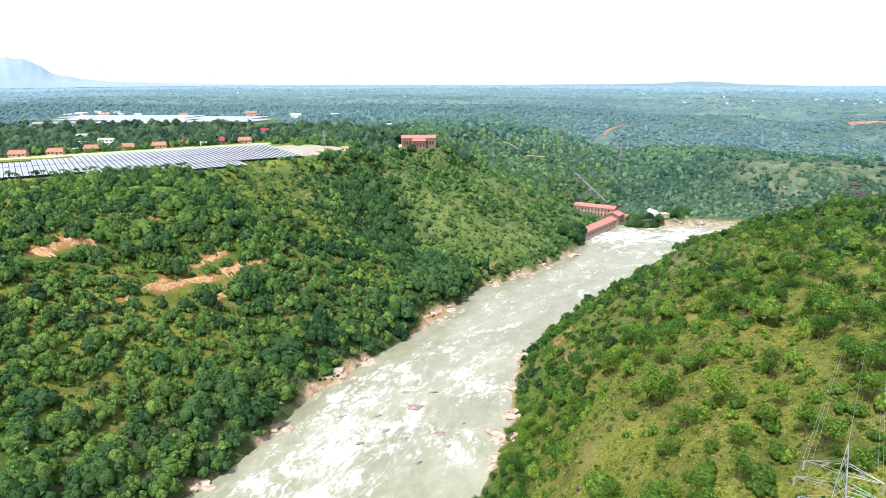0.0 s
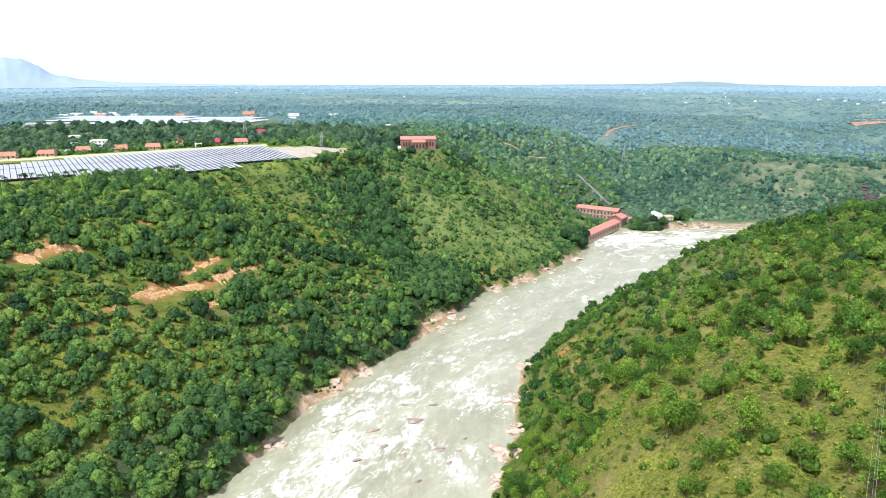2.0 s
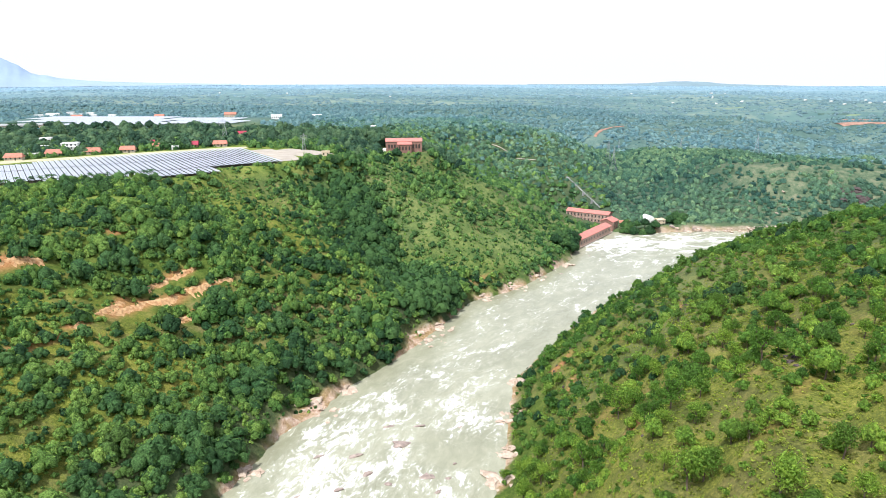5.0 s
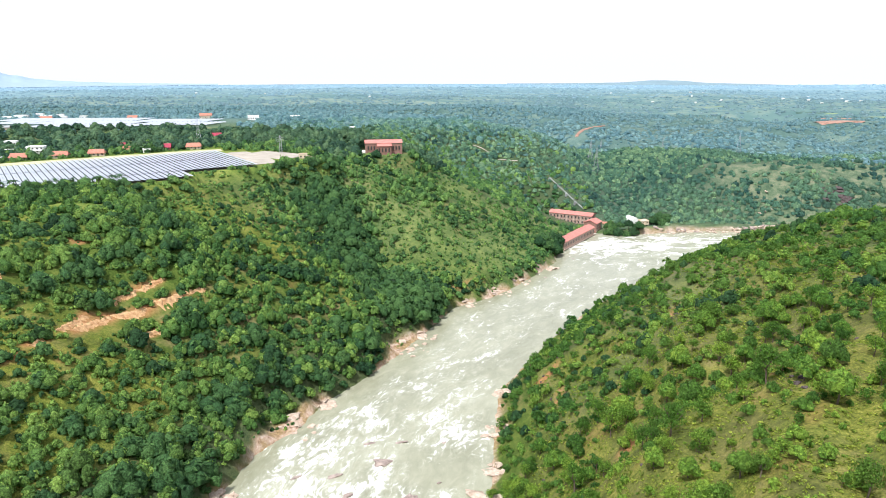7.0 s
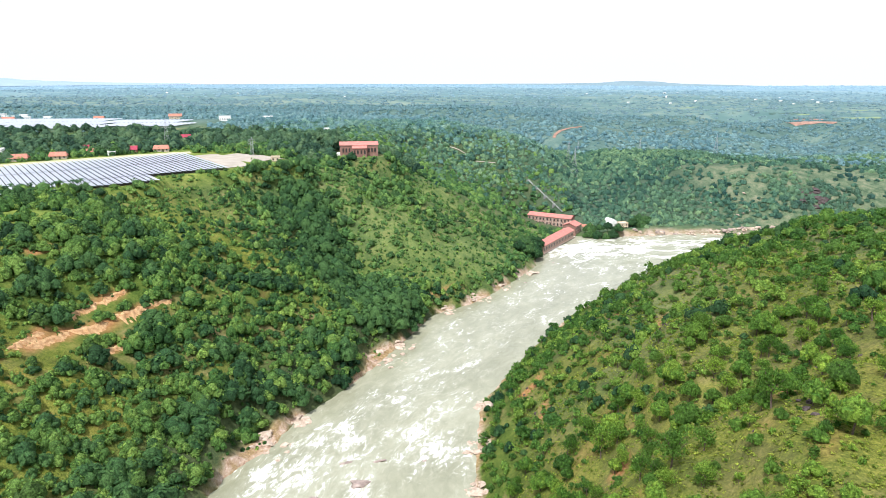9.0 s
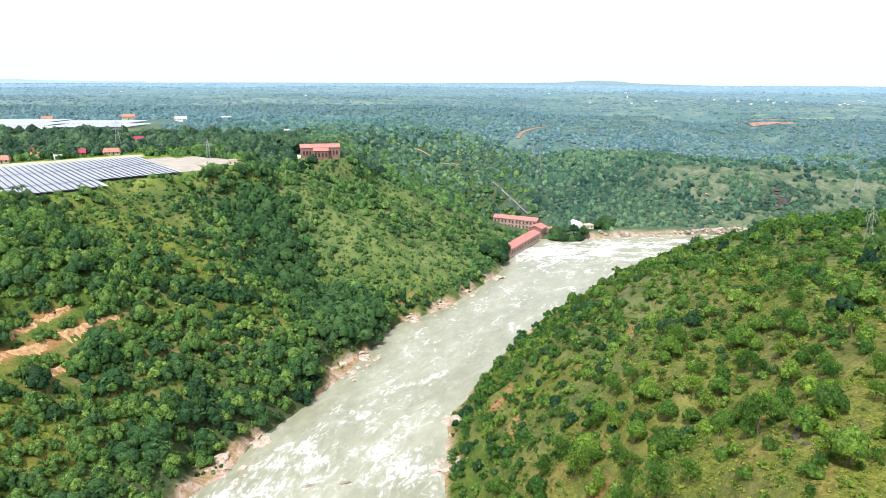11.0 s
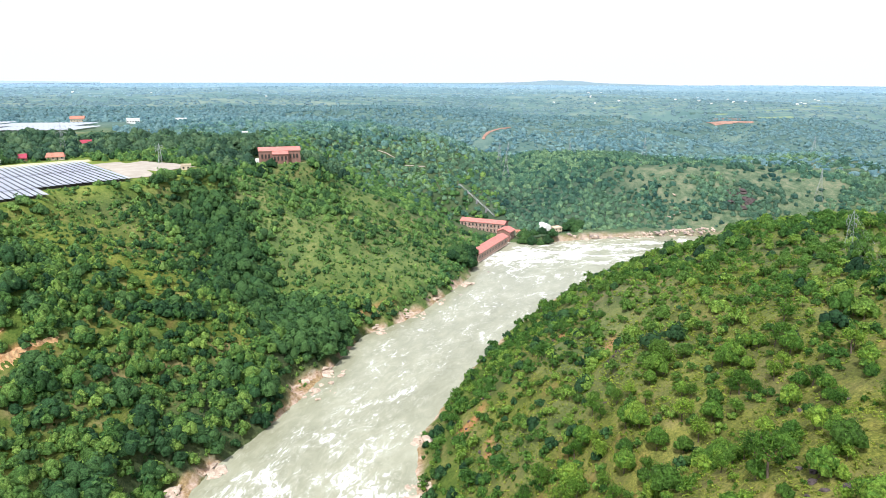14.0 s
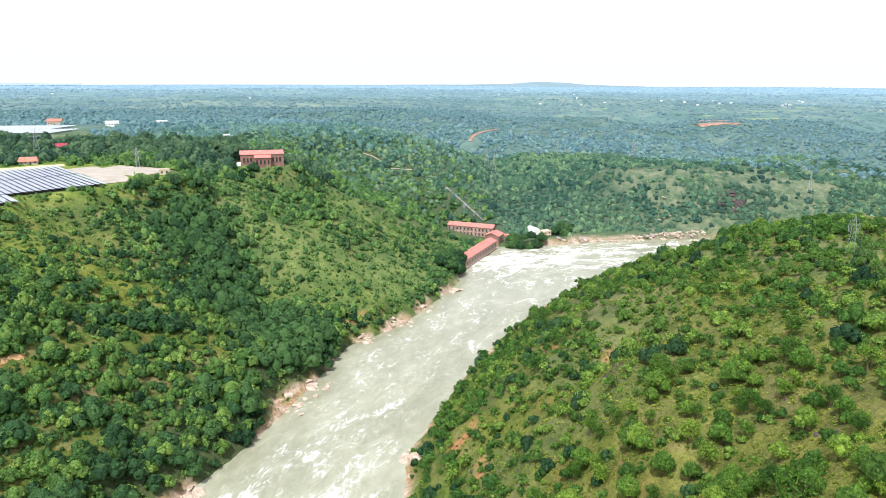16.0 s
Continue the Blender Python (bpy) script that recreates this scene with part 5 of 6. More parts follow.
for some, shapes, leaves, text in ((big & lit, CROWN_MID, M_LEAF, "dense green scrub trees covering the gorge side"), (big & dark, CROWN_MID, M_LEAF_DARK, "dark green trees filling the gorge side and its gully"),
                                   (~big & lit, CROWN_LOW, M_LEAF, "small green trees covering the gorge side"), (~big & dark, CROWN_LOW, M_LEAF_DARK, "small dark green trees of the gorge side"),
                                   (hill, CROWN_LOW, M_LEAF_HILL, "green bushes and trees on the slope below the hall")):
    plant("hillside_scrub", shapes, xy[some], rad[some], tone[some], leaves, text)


def under_keep(x, y):
    dl, dr = banks(x, y)
    return 0.9 * (dl < dr) * ~in_river(x, y) * (x > -0.69 * y - 14) * (dl > 3) * bare(x, y)


xy, rng = scatter(-260, 125, 160, 620, 3.7, under_keep, 59)
plant("hillside_shrubs", CROWN_TUSSOCK, xy, rng.uniform(0.5, 1.25, len(xy)), np.clip(rng.normal(0.62, 0.25, len(xy)), 0, 0.99), M_LEAF, "low light-green shrubs between the hillside trees")
xy, rng = scatter(-40, 330, 60, 545, 4.1, right_keep, 52)
rad = np.clip(np.exp(rng.normal(0.58, 0.36, len(xy))), 0.8, 4.2)
tone = np.clip(0.54 - 0.14 * smooth(140, 220, xy[:, 1]) + 0.28 * rng.normal(size=len(xy)) + 1.2 * (fbm(xy[:, 0], xy[:, 1], 30, 3, 79) - 0.5), 0, 0.99)
near = np.flatnonzero((xy[:, 1] > 92) & (xy[:, 1] < 250) & (xy[:, 0] < 135) & (rad > 1.7))
near = near[np.argsort(-rad[near])][:300]
rest = np.setdiff1d(np.arange(len(xy)), near)
front = rest[xy[rest, 1] < 195]
back = rest[xy[rest, 1] >= 195]
plant("spur_scrub", CROWN_NEAR, xy[front], rad[front], tone[front], M_LEAF_SPUR, "open green scrub on the grassy spur", lift=0.3, tall=1.05, trunks=True)
shade = rng.uniform(0, 1, len(back)) < 0.09
plant("spur_scrub", CROWN_OPEN, xy[back[~shade]], rad[back[~shade]] * 1.05, np.clip(0.7 * tone[back[~shade]] + 0.12, 0, 0.99), M_LEAF_CREST, "green scrub on the far part of the spur", lift=0.3, trunks=True)
plant("spur_scrub", CROWN_MID, xy[back[shade]], rad[back[shade]] * 1.25, tone[back[shade]], M_LEAF_DARK, "dark green trees on the far part of the spur", lift=0.2, trunks=True)

south, _ = scatter(-30, 330, -120, 85, 7.5, lambda x, y: 0.5 * (banks(x, y)[1] < banks(x, y)[0]) * ~in_river(x, y) * (np.hypot(x - 46, y - 61) > 8), 60)
plant("spur_scrub", CROWN_LOW, south, RNG.uniform(1.4, 3.0, len(south)), RNG.uniform(0.2, 0.9, len(south)), M_LEAF_SPUR, "green scrub on the crest of the spur", lift=0.2)


def tree(shape, k):
    """A tree of crown radius 1 with a forked trunk; the foot is at the origin."""
    rng = random.Random(k)
    root = new("tree")
    bm = bmesh.new()

    def limb(a, b, ra, rb):
        m = look(a, b).to_3x3()
        rings = [[bm.verts.new(Vector(e) + m @ Vector((math.cos(q * math.tau / 6) * r, math.sin(q * math.tau / 6) * r, 0))) for q in range(6)] for e, r in ((a, ra), (b, rb))]
        for q in range(6):
            bm.faces.new((rings[0][q], rings[0][(q + 1) % 6], rings[1][(q + 1) % 6], rings[1][q]))
    fork = Vector((rng.uniform(-0.12, 0.12), rng.uniform(-0.12, 0.12), 0.72))
    limb((0, 0, -0.25), fork, 0.065, 0.05)
    for q in range(5):
        w = q * math.tau / 5 + rng.uniform(-0.4, 0.4)
        end = fork + Vector((math.cos(w) * rng.uniform(0.3, 0.55), math.sin(w) * rng.uniform(0.3, 0.55), rng.uniform(0.35, 0.85)))
        limb(fork, end, 0.04, 0.014)
        limb(fork.lerp(end, 0.55), end + Vector((rng.uniform(-0.3, 0.3), rng.uniform(-0.3, 0.3), 0.25)), 0.024, 0.01)
    part("trunk", bm, M_BARK, root, "forked brown trunk")
    V = shape.reshape(-1, 3) + np.array([0, 0, 0.62])
    mesh_object("crown", V, np.arange(len(V)).reshape(-1, 3), M_LEAF_SPUR, root)
    return root


CROWN_FULL = [V[F] * np.array([1, 1, 1.1]) for V, F in (clumps(RNG, 11, 5, 420, 0.085) for _ in range(4))]
forest = [tree(shape, k) for k, shape in enumerate(CROWN_FINE + CROWN_FULL)]
for k, i in enumerate(near):
    m = pose(xy[i, 0], xy[i, 1], ground_z(xy[i, 0], xy[i, 1]), 0, 0, rng.uniform(0, 360))
    r = rad[i] * 1.0
    m = m @ Matrix.Diagonal((r, r, r * rng.uniform(0.95, 1.25), 1))
    if k < len(forest):
        forest[k].matrix_basis = m
        tagged(forest[k], "green broadleaf tree with an open crown on the grassy spur", "tree", "trees on the spur")
    else:
        t = copy_thing(forest[k % len(forest)], m)
        t.matrix_basis = m


def far_keep(x, y):
    dl, dr = banks(x, y)
    n = fbm(x, y, 60, 3, 61)
    open_slope = smooth(270, 335, x) * (1 - smooth(735, 775, y))
    return np.clip(1.12 + 1.0 * (n - 0.5) - open_slope * (0.80 - 2.4 * (fbm(x, y, 30, 3, 64) - 0.5)), 0.07, 1.0) * (dl < dr) * ~in_river(x, y) * (dl > 4 + 5 * smooth(225, 250, x)) * bare(x, y) * ((x < 230) | (y < np.interp(x, CREST[:, 0], CREST[:, 1]) + 30))


def merged(*boxes):
    a = [scatter(*b[:5], b[5], b[6])[0] for b in boxes]
    return np.concatenate(a)


xy = merged((135, 700, 560, 900, 3.35, far_keep, 53), (-140, 135, 640, 900, 3.35, far_keep, 54))
slope = smooth(290, 340, xy[:, 0]) * (1 - smooth(715, 760, xy[:, 1]))
rad = np.clip(np.exp(RNG.normal(0.84, 0.36, len(xy))), 1.0, 4.0) * (1 + 0.1 * slope)
tone = np.clip(RNG.normal(0.52, 0.28, len(xy)) + 1.2 * (fbm(xy[:, 0], xy[:, 1], 50, 3, 78) - 0.5) + 0.14 * (xy[:, 0] < 150) - 0.38 * slope, 0, 0.99)
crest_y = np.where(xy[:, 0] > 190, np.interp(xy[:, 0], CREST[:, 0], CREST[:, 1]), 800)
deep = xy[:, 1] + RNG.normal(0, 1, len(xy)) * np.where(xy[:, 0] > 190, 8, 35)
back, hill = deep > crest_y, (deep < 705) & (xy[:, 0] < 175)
for some, leaves, text in ((~back & ~hill, M_LEAF_FAR_HAZE, "green scrub trees beyond the river bend, tinted with blue haze"), (back, M_LEAF_BEYOND_HAZE, "scrub trees over the crest, blue haze in their colour"), (hill, M_LEAF_HILL, "green scrub trees on the shoulder beside the hall")):
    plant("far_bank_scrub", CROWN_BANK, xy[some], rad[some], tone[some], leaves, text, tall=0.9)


def village_keep(x, y):
    n = fbm(x, y, 70, 3, 63)
    u, v = field_uv(x, y)
    return np.clip(0.78 + 1.6 * (n - 0.48) + 0.5 * (v > -75), 0.12, 0.97) * bare(x, y) * (v < -21) * (1 - 0.45 * smooth(716, 730, y) * (x > -540) * (x < -190)) * (1 - 0.7 * smooth(755, 765, y) * (x > -540) * (x < -190)) * ~((x > -535) & (x < -215) & (y > 790) & (y < 960))


def hall_keep(x, y):
    return 0.9 * bare(x, y) * (np.hypot(x + 66, (y - 632) * 0.8) < 34)


xy = merged((-640, -40, 420, 990, 8.6, village_keep, 55), (-110, -20, 585, 690, 6.5, hall_keep, 56))
rad = RNG.uniform(3.8, 7.2, len(xy))
near_hall = xy[:, 1] < 770
tone = np.clip(RNG.normal(0.36, 0.24, len(xy)), 0, 0.99)
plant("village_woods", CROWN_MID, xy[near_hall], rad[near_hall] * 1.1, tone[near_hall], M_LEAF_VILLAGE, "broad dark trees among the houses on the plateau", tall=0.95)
plant("village_woods", CROWN_LOW, xy[~near_hall], rad[~near_hall] * 0.8, tone[~near_hall], M_LEAF_EDGE_HAZE, "broad trees behind the village, tinted with blue haze", tall=0.85)


xy = merged((-78, 22, 634, 672, 7.0, lambda x, y: 0.85 * bare(x, y), 64))
plant("village_woods", CROWN_MID, xy, RNG.uniform(4.2, 6.4, len(xy)), np.clip(RNG.normal(0.3, 0.2, len(xy)), 0, 0.99), M_LEAF_VILLAGE, "tall dark trees behind the hilltop hall", lift=0.8, trunks=True)


xy = merged((-520, -215, 770, 790, 9.0, lambda x, y: 0.8 + 0.0 * x, 65))
plant("village_woods", CROWN_MID, xy, RNG.uniform(3.8, 6.4, len(xy)), np.clip(RNG.normal(0.35, 0.22, len(xy)), 0, 0.99), M_LEAF_VILLAGE, "dark trees in front of the far solar field", lift=0.3)


def sector(r0, r1, step, seed, thin=1.0):
    rng = np.random.default_rng(seed)
    n = int(radians(86) * (r1 * r1 - r0 * r0) / 2 / step ** 2)
    r = np.sqrt(rng.uniform(r0 * r0, r1 * r1, n))
    a = rng.uniform(radians(-40), radians(54), n) if r0 > 900 else rng.uniform(radians(-40), radians(50), n)
    x, y = np.sin(a) * r, np.cos(a) * r
    k = rng.uniform(0, 1, n) < np.clip(0.82 + 2.0 * (fbm(x, y, 190, 3, 66) - 0.5), 0.10, 1) * cleared(x, y)
    return np.stack([x[k], y[k]], -1)


# blue-green base colour with the haze over the plain mixed in
M_LEAF_COUNTRY_HAZE = leafy("country_hazy_leaves", (0.088, 0.175, 0.205), (0.132, 0.236, 0.264), (0.188, 0.295, 0.298), 0.35)
for r0, r1, leaves, seed in ((880, 1160, M_LEAF_EDGE_HAZE, 56), (1160, 1500, M_LEAF_COUNTRY_HAZE, 62)):
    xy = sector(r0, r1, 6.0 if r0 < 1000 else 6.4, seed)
    plant("country_woods", CROWN_PLAIN, xy, np.clip(np.exp(RNG.normal(1.15, 0.35, len(xy))), 1.6, 6.5), np.clip(RNG.normal(0.54, 0.26, len(xy)), 0, 0.99), leaves, "woods and scrub across the far plain, tinted with blue haze", tall=0.8)
for r0, r1, step, small, large, tall, glow, text in ((1480, 2000, 16.0, 3.2, 6.2, 0.6, 0.4, "belts of trees across the far plain, haze in colour and glow"), (2000, 2900, 25.0, 4.2, 8.0, 0.5, 1.0, "belts of farther trees, haze in colour and stronger glow"),
                                                     (2900, 4350, 44.0, 7, 14, 0.3, 1.9, "belts of trees towards the horizon, paled by a haze glow")):
    # these leaves emit blue light in place of haze, more the farther they are
    leaves = leafy("hazy_glow_leaves", (0.065, 0.130, 0.140), (0.100, 0.175, 0.185), (0.145, 0.215, 0.205), 0.2)
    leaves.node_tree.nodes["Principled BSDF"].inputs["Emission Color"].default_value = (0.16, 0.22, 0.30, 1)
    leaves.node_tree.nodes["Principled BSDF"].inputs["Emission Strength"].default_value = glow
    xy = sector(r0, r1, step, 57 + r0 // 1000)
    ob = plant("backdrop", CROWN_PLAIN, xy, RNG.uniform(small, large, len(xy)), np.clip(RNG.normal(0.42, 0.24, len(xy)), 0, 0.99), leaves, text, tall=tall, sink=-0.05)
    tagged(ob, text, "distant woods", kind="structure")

bank_xy = np.array([(179, 624), (186, 621), (193, 620), (200, 621), (206, 626), (190, 629), (182, 632), (198, 630), (233, 640), (239, 646), (229, 652), (236, 655), (114, 553), (107, 547), (116, 570), (110, 561), (101, 548), (104, 558), (116.5, 558), (118, 565), (121, 573), (112, 572)], float)
for k, (x, y) in enumerate(bank_xy):
    r = (5.6 if k < 8 else 6.2) + 0.9 * math.sin(k * 2.3)
    m = pose(x, y, ground_z(x, y) - 0.3 * r, 0, 0, k * 77) @ Matrix.Diagonal((r, r, r * 0.95, 1))
    t = copy_thing(forest[6 + k % 4], m)
    t.matrix_basis = m
    tagged(t, "dense dark green tree on the river bank", "tree", "trees on the river bank")
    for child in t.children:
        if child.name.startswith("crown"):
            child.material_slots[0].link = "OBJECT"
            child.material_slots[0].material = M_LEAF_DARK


# ---- palms below the solar field ----
def palm(k):
    """A slim palm, 7 m tall, its foot at the origin."""
    rng = random.Random(k)
    root = new("palm_tree")
    bm = bmesh.new()
    lean = Vector((rng.uniform(-0.5, 0.5), rng.uniform(-0.5, 0.5), 0))
    for q in range(4):
        a, b = q / 4, (q + 1) / 4
        add_beam(bm, Vector((0, 0, 6.4 * a - 0.3)) + lean * a * a, Vector((0, 0, 6.4 * b - 0.3)) + lean * b * b, 0.22 - 0.025 * q, 6)
    part("trunk", bm, M_BARK, root)
    bm = bmesh.new()
    top = Vector((0, 0, 6.0)) + lean
    for q in range(15):
        w = q * 2.4 + rng.uniform(-0.2, 0.2)
        rise, reach = rng.uniform(-0.3, 1.3), rng.uniform(2.2, 3.0)
        out, side = Vector((math.cos(w), math.sin(w), 0)), Vector((-math.sin(w), math.cos(w), 0))
        last = None
        for j in range(5):
            t = j / 4
            p = top + out * reach * t + Vector((0, 0, rise * t * 1.6 - 1.9 * t * t))
            wide = 0.42 * math.sin(math.pi * (0.12 + 0.86 * t))
            row = [bm.verts.new(p - side * wide - Vector((0, 0, 0.22 * wide))), bm.verts.new(p + Vector((0, 0, 0.1))), bm.verts.new(p + side * wide - Vector((0, 0, 0.22 * wide)))]
            if last:
                bm.faces.new((last[0], last[1], row[1], row[0])), bm.faces.new((last[1], last[2], row[2], row[1]))
            last = row
    part("fronds", bm, M_LEAF_DARK, root)
    return tagged(root, "dark green palm below the solar field", "palm tree", "palms below the solar field")


palms = [palm(k) for k in range(3)]
palm_rng = random.Random(4)
for k in range(40):
    t = k / 39
    x, y = -280 + 106 * t + palm_rng.uniform(-3, 3), 401 + 44 * t + palm_rng.uniform(-4, 4)
    m = pose(x, y, ground_z(x, y), 0, 0, palm_rng.uniform(0, 360)) @ Matrix.Scale(palm_rng.uniform(0.7, 1.0), 4)
    if k < 3:
        palms[k].matrix_basis = m
    else:
        copy_thing(palms[k % 3], m).matrix_basis = m


# ---- grass tufts ----
M_TUFT = leafy("dry_grass", (0.075, 0.120, 0.020), (0.160, 0.215, 0.030), (0.30, 0.33, 0.052), 0.3)
TUFT = [sprays(RNG, 10, 3, 0.5, 0.33) for _ in range(6)]
BUSH = [sprays(RNG, 46, 4, 0.7, 0.30, 0.4) for _ in range(6)]


def tuft_keep(x, y):
    dl, dr = banks(x, y)
    return np.clip(0.55 + 1.6 * (fbm(x, y, 12, 3, 91) - 0.5), 0.05, 0.95) * (dr < dl) * ~in_river(x, y) * (dr > 14)


xy, rng = scatter(0, 190, 80, 310, 1.05, tuft_keep, 92)
plant("grass_tufts", TUFT, xy, rng.uniform(0.4, 1.15, len(xy)), np.clip(rng.normal(0.45, 0.28, len(xy)), 0, 0.99), M_TUFT, "yellow-green grass tufts on the spur", tall=0.7)
xy, rng = scatter(60, 330, 310, 470, 2.1, tuft_keep, 93)
plant("grass_tufts", TUFT, xy, rng.uniform(0.6, 1.3, len(xy)), np.clip(rng.normal(0.42, 0.28, len(xy)), 0, 0.99), M_TUFT, "olive grass tufts on the far part of the spur", tall=0.6)
xy, rng = scatter(0, 300, 80, 420, 3.2, lambda x, y: 0.75 * tuft_keep(x, y) * (x < 60 + 0.62 * y), 94)
plant("spur_shrubs", BUSH, xy, np.clip(np.exp(rng.normal(-0.25, 0.35, len(xy))), 0.4, 1.5), np.clip(rng.normal(0.45, 0.3, len(xy)), 0, 0.99), M_LEAF_SPUR, "low green shrubs in the grass of the spur")


# ---- rocks ----
def boulder(seed, material):
    """An angular rock about 1 m in radius."""
    bm = bmesh.new()
    bmesh.ops.create_icosphere(bm, subdivisions=2, radius=1.0)
    off = Vector((seed * 3.7, seed * 1.3, seed * 2.1))
    cuts = [(Vector((noise.noise(off + Vector((q, 0, 0))), noise.noise(off + Vector((0, q, 0))), noise.noise(off + Vector((0, 0, q))) + 0.2)).normalized(), 0.62 + 0.03 * q) for q in range(7)]
    for v in bm.verts:
        p = v.co * (1 + 0.42 * noise.noise(v.co * 1.5 + off) + 0.30 * noise.cell(v.co * 2.6 + off) - 0.15 + 0.14 * noise.noise(v.co * 5 + off))
        for n, d in cuts:
            over = p.dot(n) - d
            if over > 0:
                p = p - n * over * 0.85
        v.co = p
    return part("rock", bm, material)


rocks = [boulder(k, M_ROCK) for k in range(7)] + [boulder(k, M_ROCK_DARK) for k in range(7, 10)] + [boulder(k, M_CRAG) for k in range(10, 13)]
placed = set()
rock_rng = random.Random(8)


def put_rock(k, x, y, z, sx, sy, sz, turn, label, group):
    m = pose(x, y, z, rock_rng.uniform(-12, 12), rock_rng.uniform(-12, 12), turn) @ Matrix.Diagonal((sx, sy, sz, 1))
    if k in placed:
        ob = new("rock", rocks[k].data)
    else:
        placed.add(k)
        ob = rocks[k]
    ob.matrix_basis = m
    tagged(ob, label, "rock", group)


stone_v, stone_f = [], []
for rx, ry, rr in ROCKY:
    for q in range(17):
        a, d = rock_rng.uniform(0, math.tau), rr * math.sqrt(rock_rng.uniform(0, 1)) * 0.95
        x, y = rx + math.cos(a) * d, ry + math.sin(a) * d
        s = rock_rng.uniform(0.7, 2.2) * (1.4 if q < 4 else 0.8 if q < 9 else 0.45)
        z = max(ground_z(x, y), -0.1)
        if z < 4.5 and q >= 8:
            m = pose(x, y, z + s * 0.1, rock_rng.uniform(-12, 12), rock_rng.uniform(-12, 12), rock_rng.uniform(0, 360)) @ Matrix.Diagonal((s * rock_rng.uniform(1.0, 2.1), s * 1.1, s * rock_rng.uniform(0.28, 0.6), 1))
            data = rocks[rock_rng.randrange(7)].data
            start = len(stone_v)
            stone_v += [m @ v.co for v in data.vertices]
            stone_f += [[start + c for c in p.vertices] for p in data.polygons]
        elif z < 4.5:
            put_rock(rock_rng.randrange(7), x, y, z + s * 0.1, s * rock_rng.uniform(1.0, 2.1), s * 1.1, s * rock_rng.uniform(0.28, 0.6), rock_rng.uniform(0, 360), "pale pink weathered boulder on the river bank", "rocks on the bank")
tagged(mesh_object("bank_stones", stone_v, stone_f, M_ROCK), "small pale stones strewn along the river bank", "stones", kind="stuff")
for q in range(85):
    x = rock_rng.uniform(222, 365)
    y = 629.5 + rock_rng.uniform(-3.5, 3.5)
    s = rock_rng.uniform(0.7, 2.6)
    put_rock(rock_rng.randrange(10), x, y, max(ground_z(x, y), 0) + 0.1, s * 1.4, s, s * 0.75, rock_rng.uniform(0, 360), "pinkish boulder at the foot of the far bank", "rocks on the bank")
for x, y, sx, sy in ((-12, 270, 5.0, 2.6), (-30, 262, 4.2, 1.4), (-24, 250, 2.6, 1.5), (-2, 247, 3.4, 2.0), (-16, 243, 1.8, 1.2), (6, 246, 1.6, 1.0), (9, 256, 1.2, 0.7), (-44, 262, 3.0, 1.2), (2, 238, 1.7, 1.0),
                     (-6, 284, 4.0, 1.0), (-18, 284, 3.4, 0.9), (-34, 240, 2.4, 1.1), (-10, 226, 2.2, 1.3), (12, 283, 1.4, 0.8), (-48, 236, 2.4, 1.0), (96, 500, 1.6, 0.9), (230, 612, 1.8, 0.8), (128, 548, 1.6, 1.0)):
    put_rock(7 + int(abs(x * 7 + y)) % 3, x, y, 0.15, sx, sy, min(sx, sy) * 0.5, rock_rng.uniform(10, 50), "wet rock breaking the rapids", "rocks in the river")

for x, y in ((108, 297), (97, 270), (60, 307), (64, 317), (59, 283), (81, 162), (79, 160), (107, 192), (102, 332), (54, 305)):
    for q in range(5):
        size = rock_rng.uniform(0.3, 0.9)
        rx, ry = x + rock_rng.uniform(-3, 4), y + rock_rng.uniform(-3, 6)
        put_rock(10 + rock_rng.randrange(3), rx, ry, ground_z(rx, ry) + size * 0.1, size * 1.5, size, size * 0.8, rock_rng.uniform(0, 360), "reddish-brown rock breaking out of the spur", "rocks on the spur")
for q in range(25):
    x, y = rock_rng.uniform(25, 120), rock_rng.uniform(95, 250)
    size = rock_rng.uniform(0.25, 0.8)
    put_rock(10 + rock_rng.randrange(3), x, y, ground_z(x, y) + size * 0.1, size * 1.4, size, size * 0.7, rock_rng.uniform(0, 360), "dark weathered rock in the grass of the spur", "rocks on the spur")


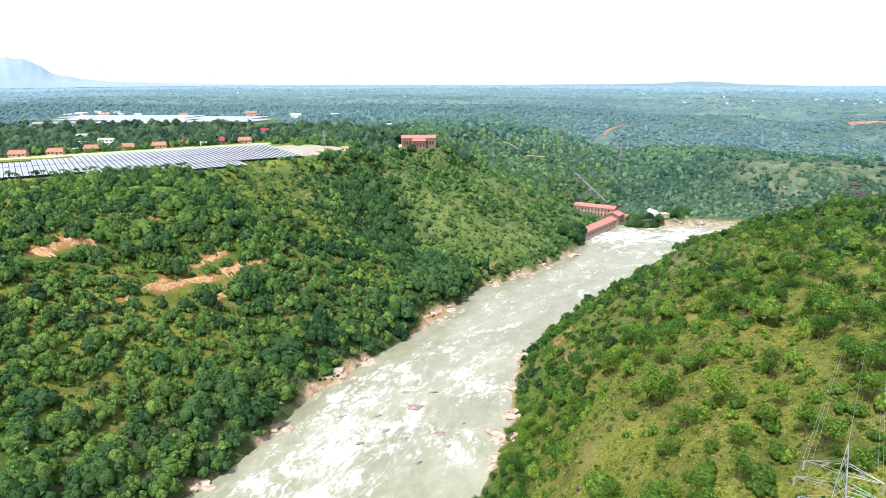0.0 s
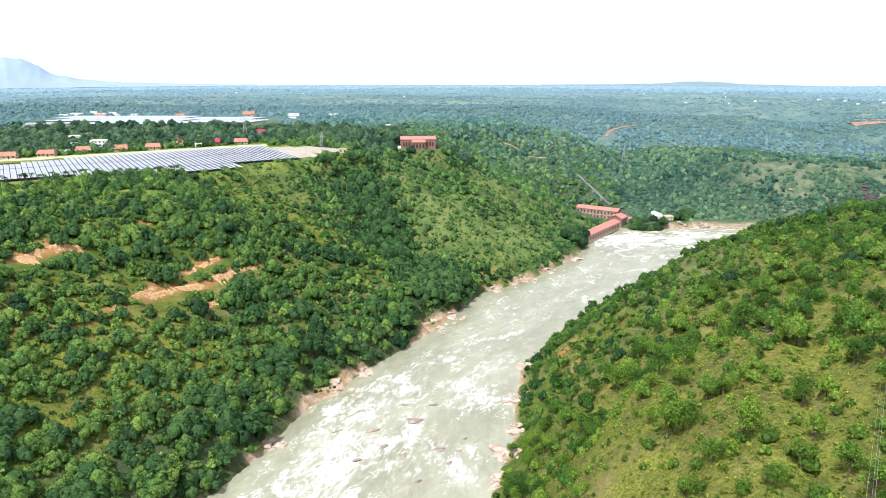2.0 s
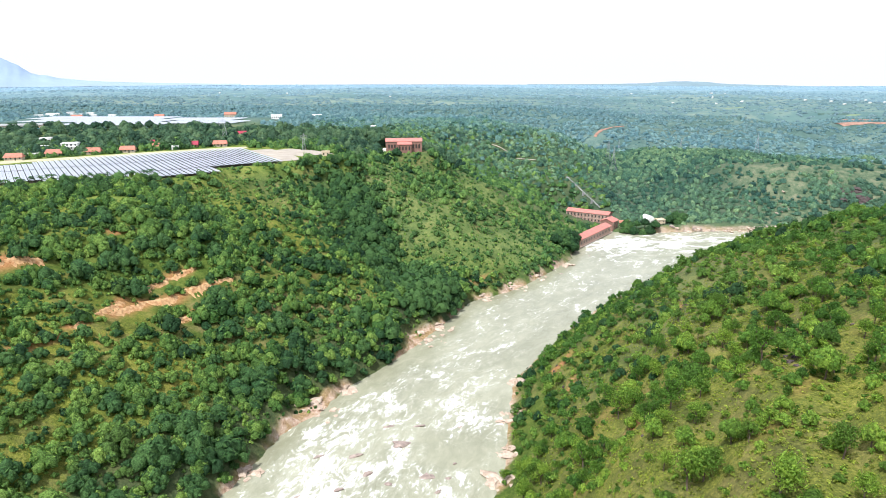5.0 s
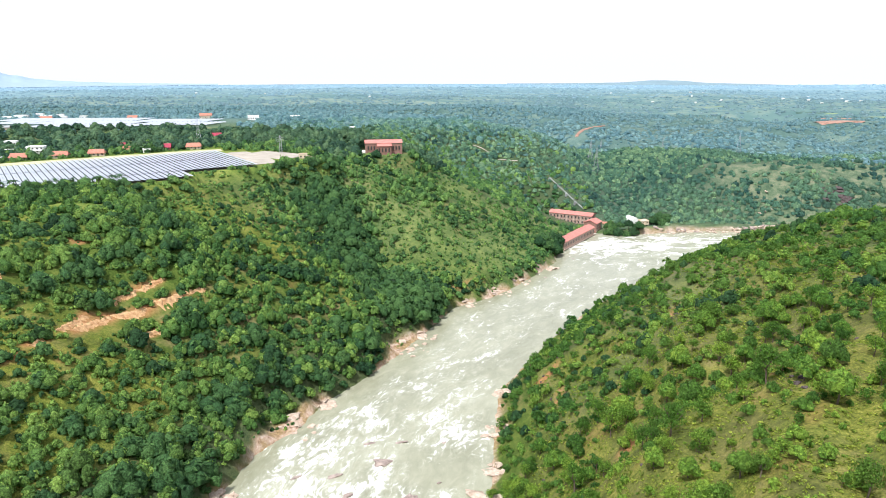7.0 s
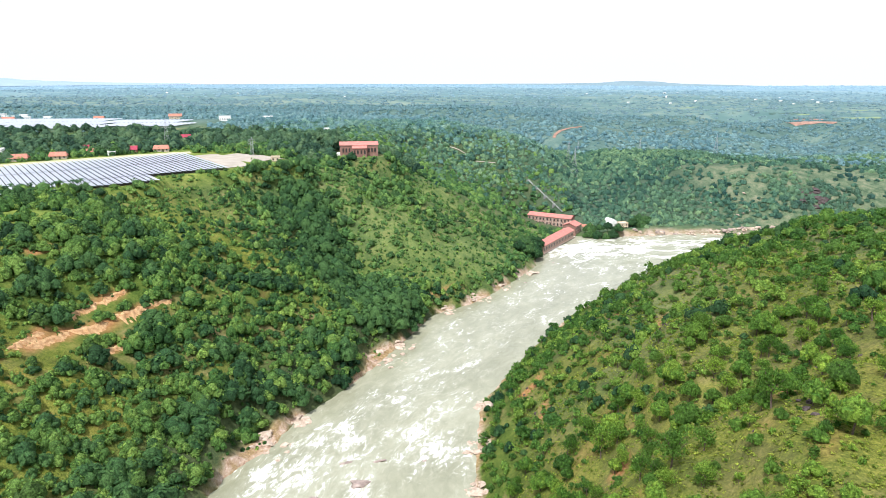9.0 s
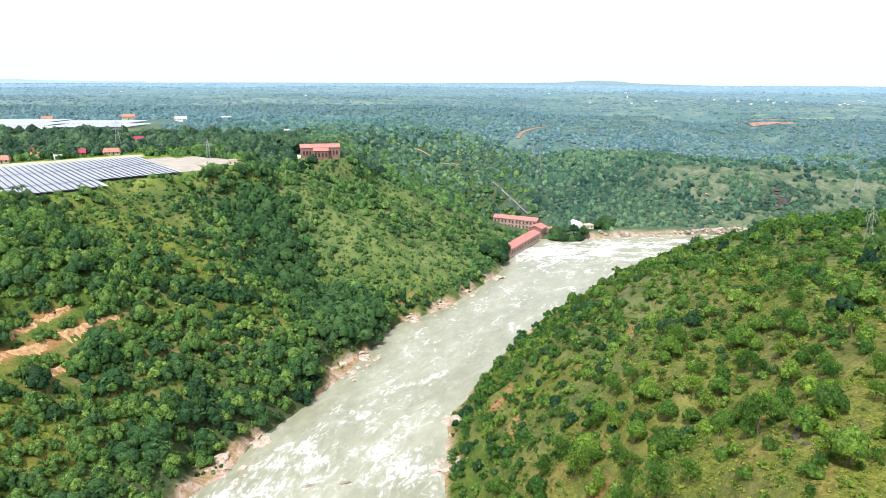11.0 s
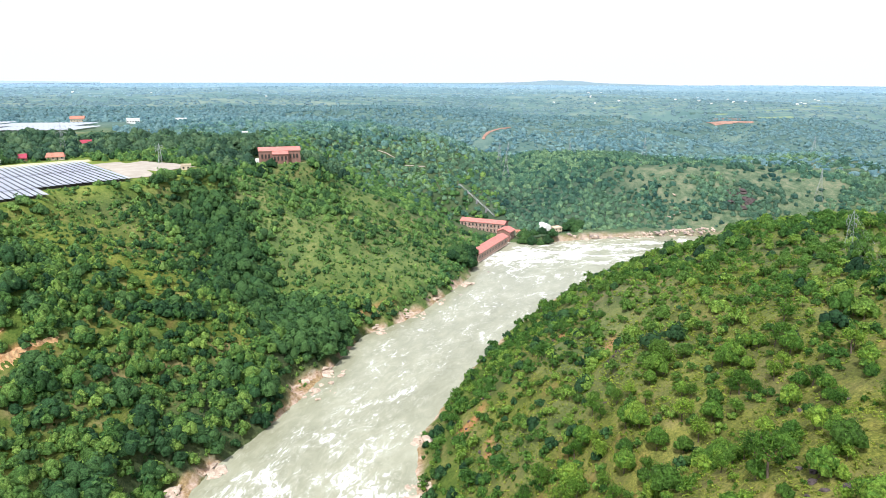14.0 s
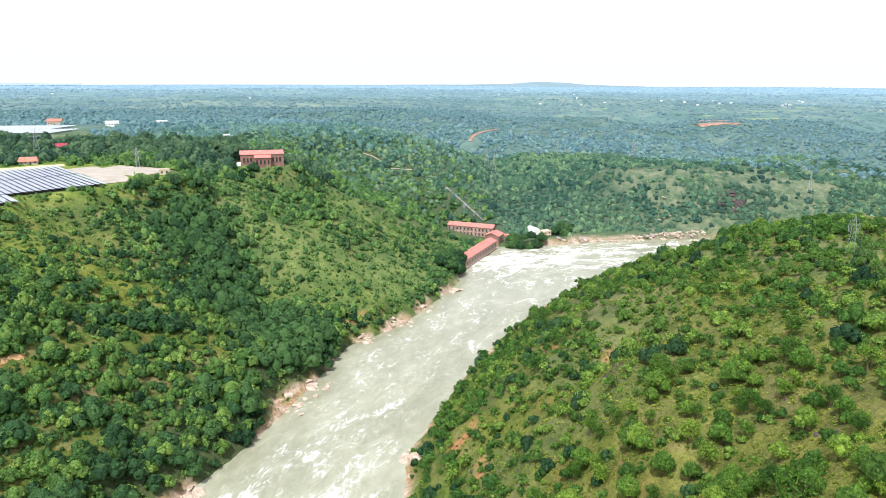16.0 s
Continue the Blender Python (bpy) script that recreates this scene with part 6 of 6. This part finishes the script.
# ---- bare soil banks ----
def soil_bank(a, b, reach, seed):
    """An eroded bank: a ledge that juts from the slope and drops to it in a steep rilled face."""
    a, b = Vector(a), Vector(b)
    n = max(10, int((b - a).length / 0.6))
    along = (b - a).normalized()
    down = Vector((along.y, -along.x))
    mid = (a + b) / 2
    if ground_z(*(mid + down * 6)) > ground_z(*(mid - down * 6)):
        down = -down
    rng = random.Random(seed)
    P, rows = [], 11
    for i in range(n + 1):
        t = i / n
        end = min(1.0, 4.5 * min(t, 1 - t) + 0.25)
        base = a.lerp(b, t) + down * (1.3 * noise.noise(Vector((i * 0.17, seed, 0))) + 0.35 * rng.uniform(-1, 1))
        w = reach * end * (1.0 + 0.3 * noise.noise(Vector((i * 0.12, seed, 4))))
        z_top = ground_z(*base) + (0.9 + 0.5 * noise.noise(Vector((i * 0.3, seed, 9)))) * end
        low = base + down * w
        z_low = ground_z(*low) - 0.5
        P.append((base.x - down.x * 1.2, base.y - down.y * 1.2, z_top - 0.9))
        P.append((base.x, base.y, z_top))
        for k in range(1, rows - 1):
            q = k / (rows - 2)
            rill = 0.35 * noise.noise(Vector((i * 0.5, q * 1.3, seed))) + 0.25 * noise.noise(Vector((i * 1.3, q * 3.0, seed + 5))) + 0.12 * rng.uniform(-1, 1)
            out = w * (0.12 + 0.88 * q ** 1.5) if q < 1 else w
            z = z_top * (1 - q) + z_low * q
            P.append((base.x + down.x * (out + rill), base.y + down.y * (out + rill), z + 0.25 * rill))
    f = grid_faces(rows, n + 1)
    ob = mesh_object("soil_bank", P, f, M_SOIL)
    ob.data.materials.append(M_GROUND)
    for i, face in enumerate(ob.data.polygons):
        face.material_index = 1 if i % (rows - 1) == 0 else 0
    tagged(ob, "eroded orange and cream soil bank on the green slope", "soil bank", kind="structure")


for k, (a, b, wide) in enumerate(SCARS):
    soil_bank(a, b, wide, k + 2)

for q in range(24):
    a, d = rock_rng.uniform(0, math.tau), math.sqrt(rock_rng.uniform(0, 1))
    x, y = 408 + math.cos(a) * d * 15, 660 + math.sin(a) * d * 15
    size = rock_rng.uniform(2.2, 5.0)
    put_rock(10 + rock_rng.randrange(3), x, y, ground_z(x, y) - size * 0.1, size * 1.2, size, size * 0.8, rock_rng.uniform(0, 360), "dark purplish rock of the crag above the far bank", "rocks of the crag")

for q in range(9):
    x, y = rock_rng.uniform(312, 352), rock_rng.uniform(646, 682)
    size = rock_rng.uniform(0.7, 1.3)
    put_rock(rock_rng.randrange(7), x, y, ground_z(x, y) + 0.3, size, size * 3.6, size * 0.8, rock_rng.uniform(-15, 15), "pale rock streak on the far slope", "rocks on the far slope")
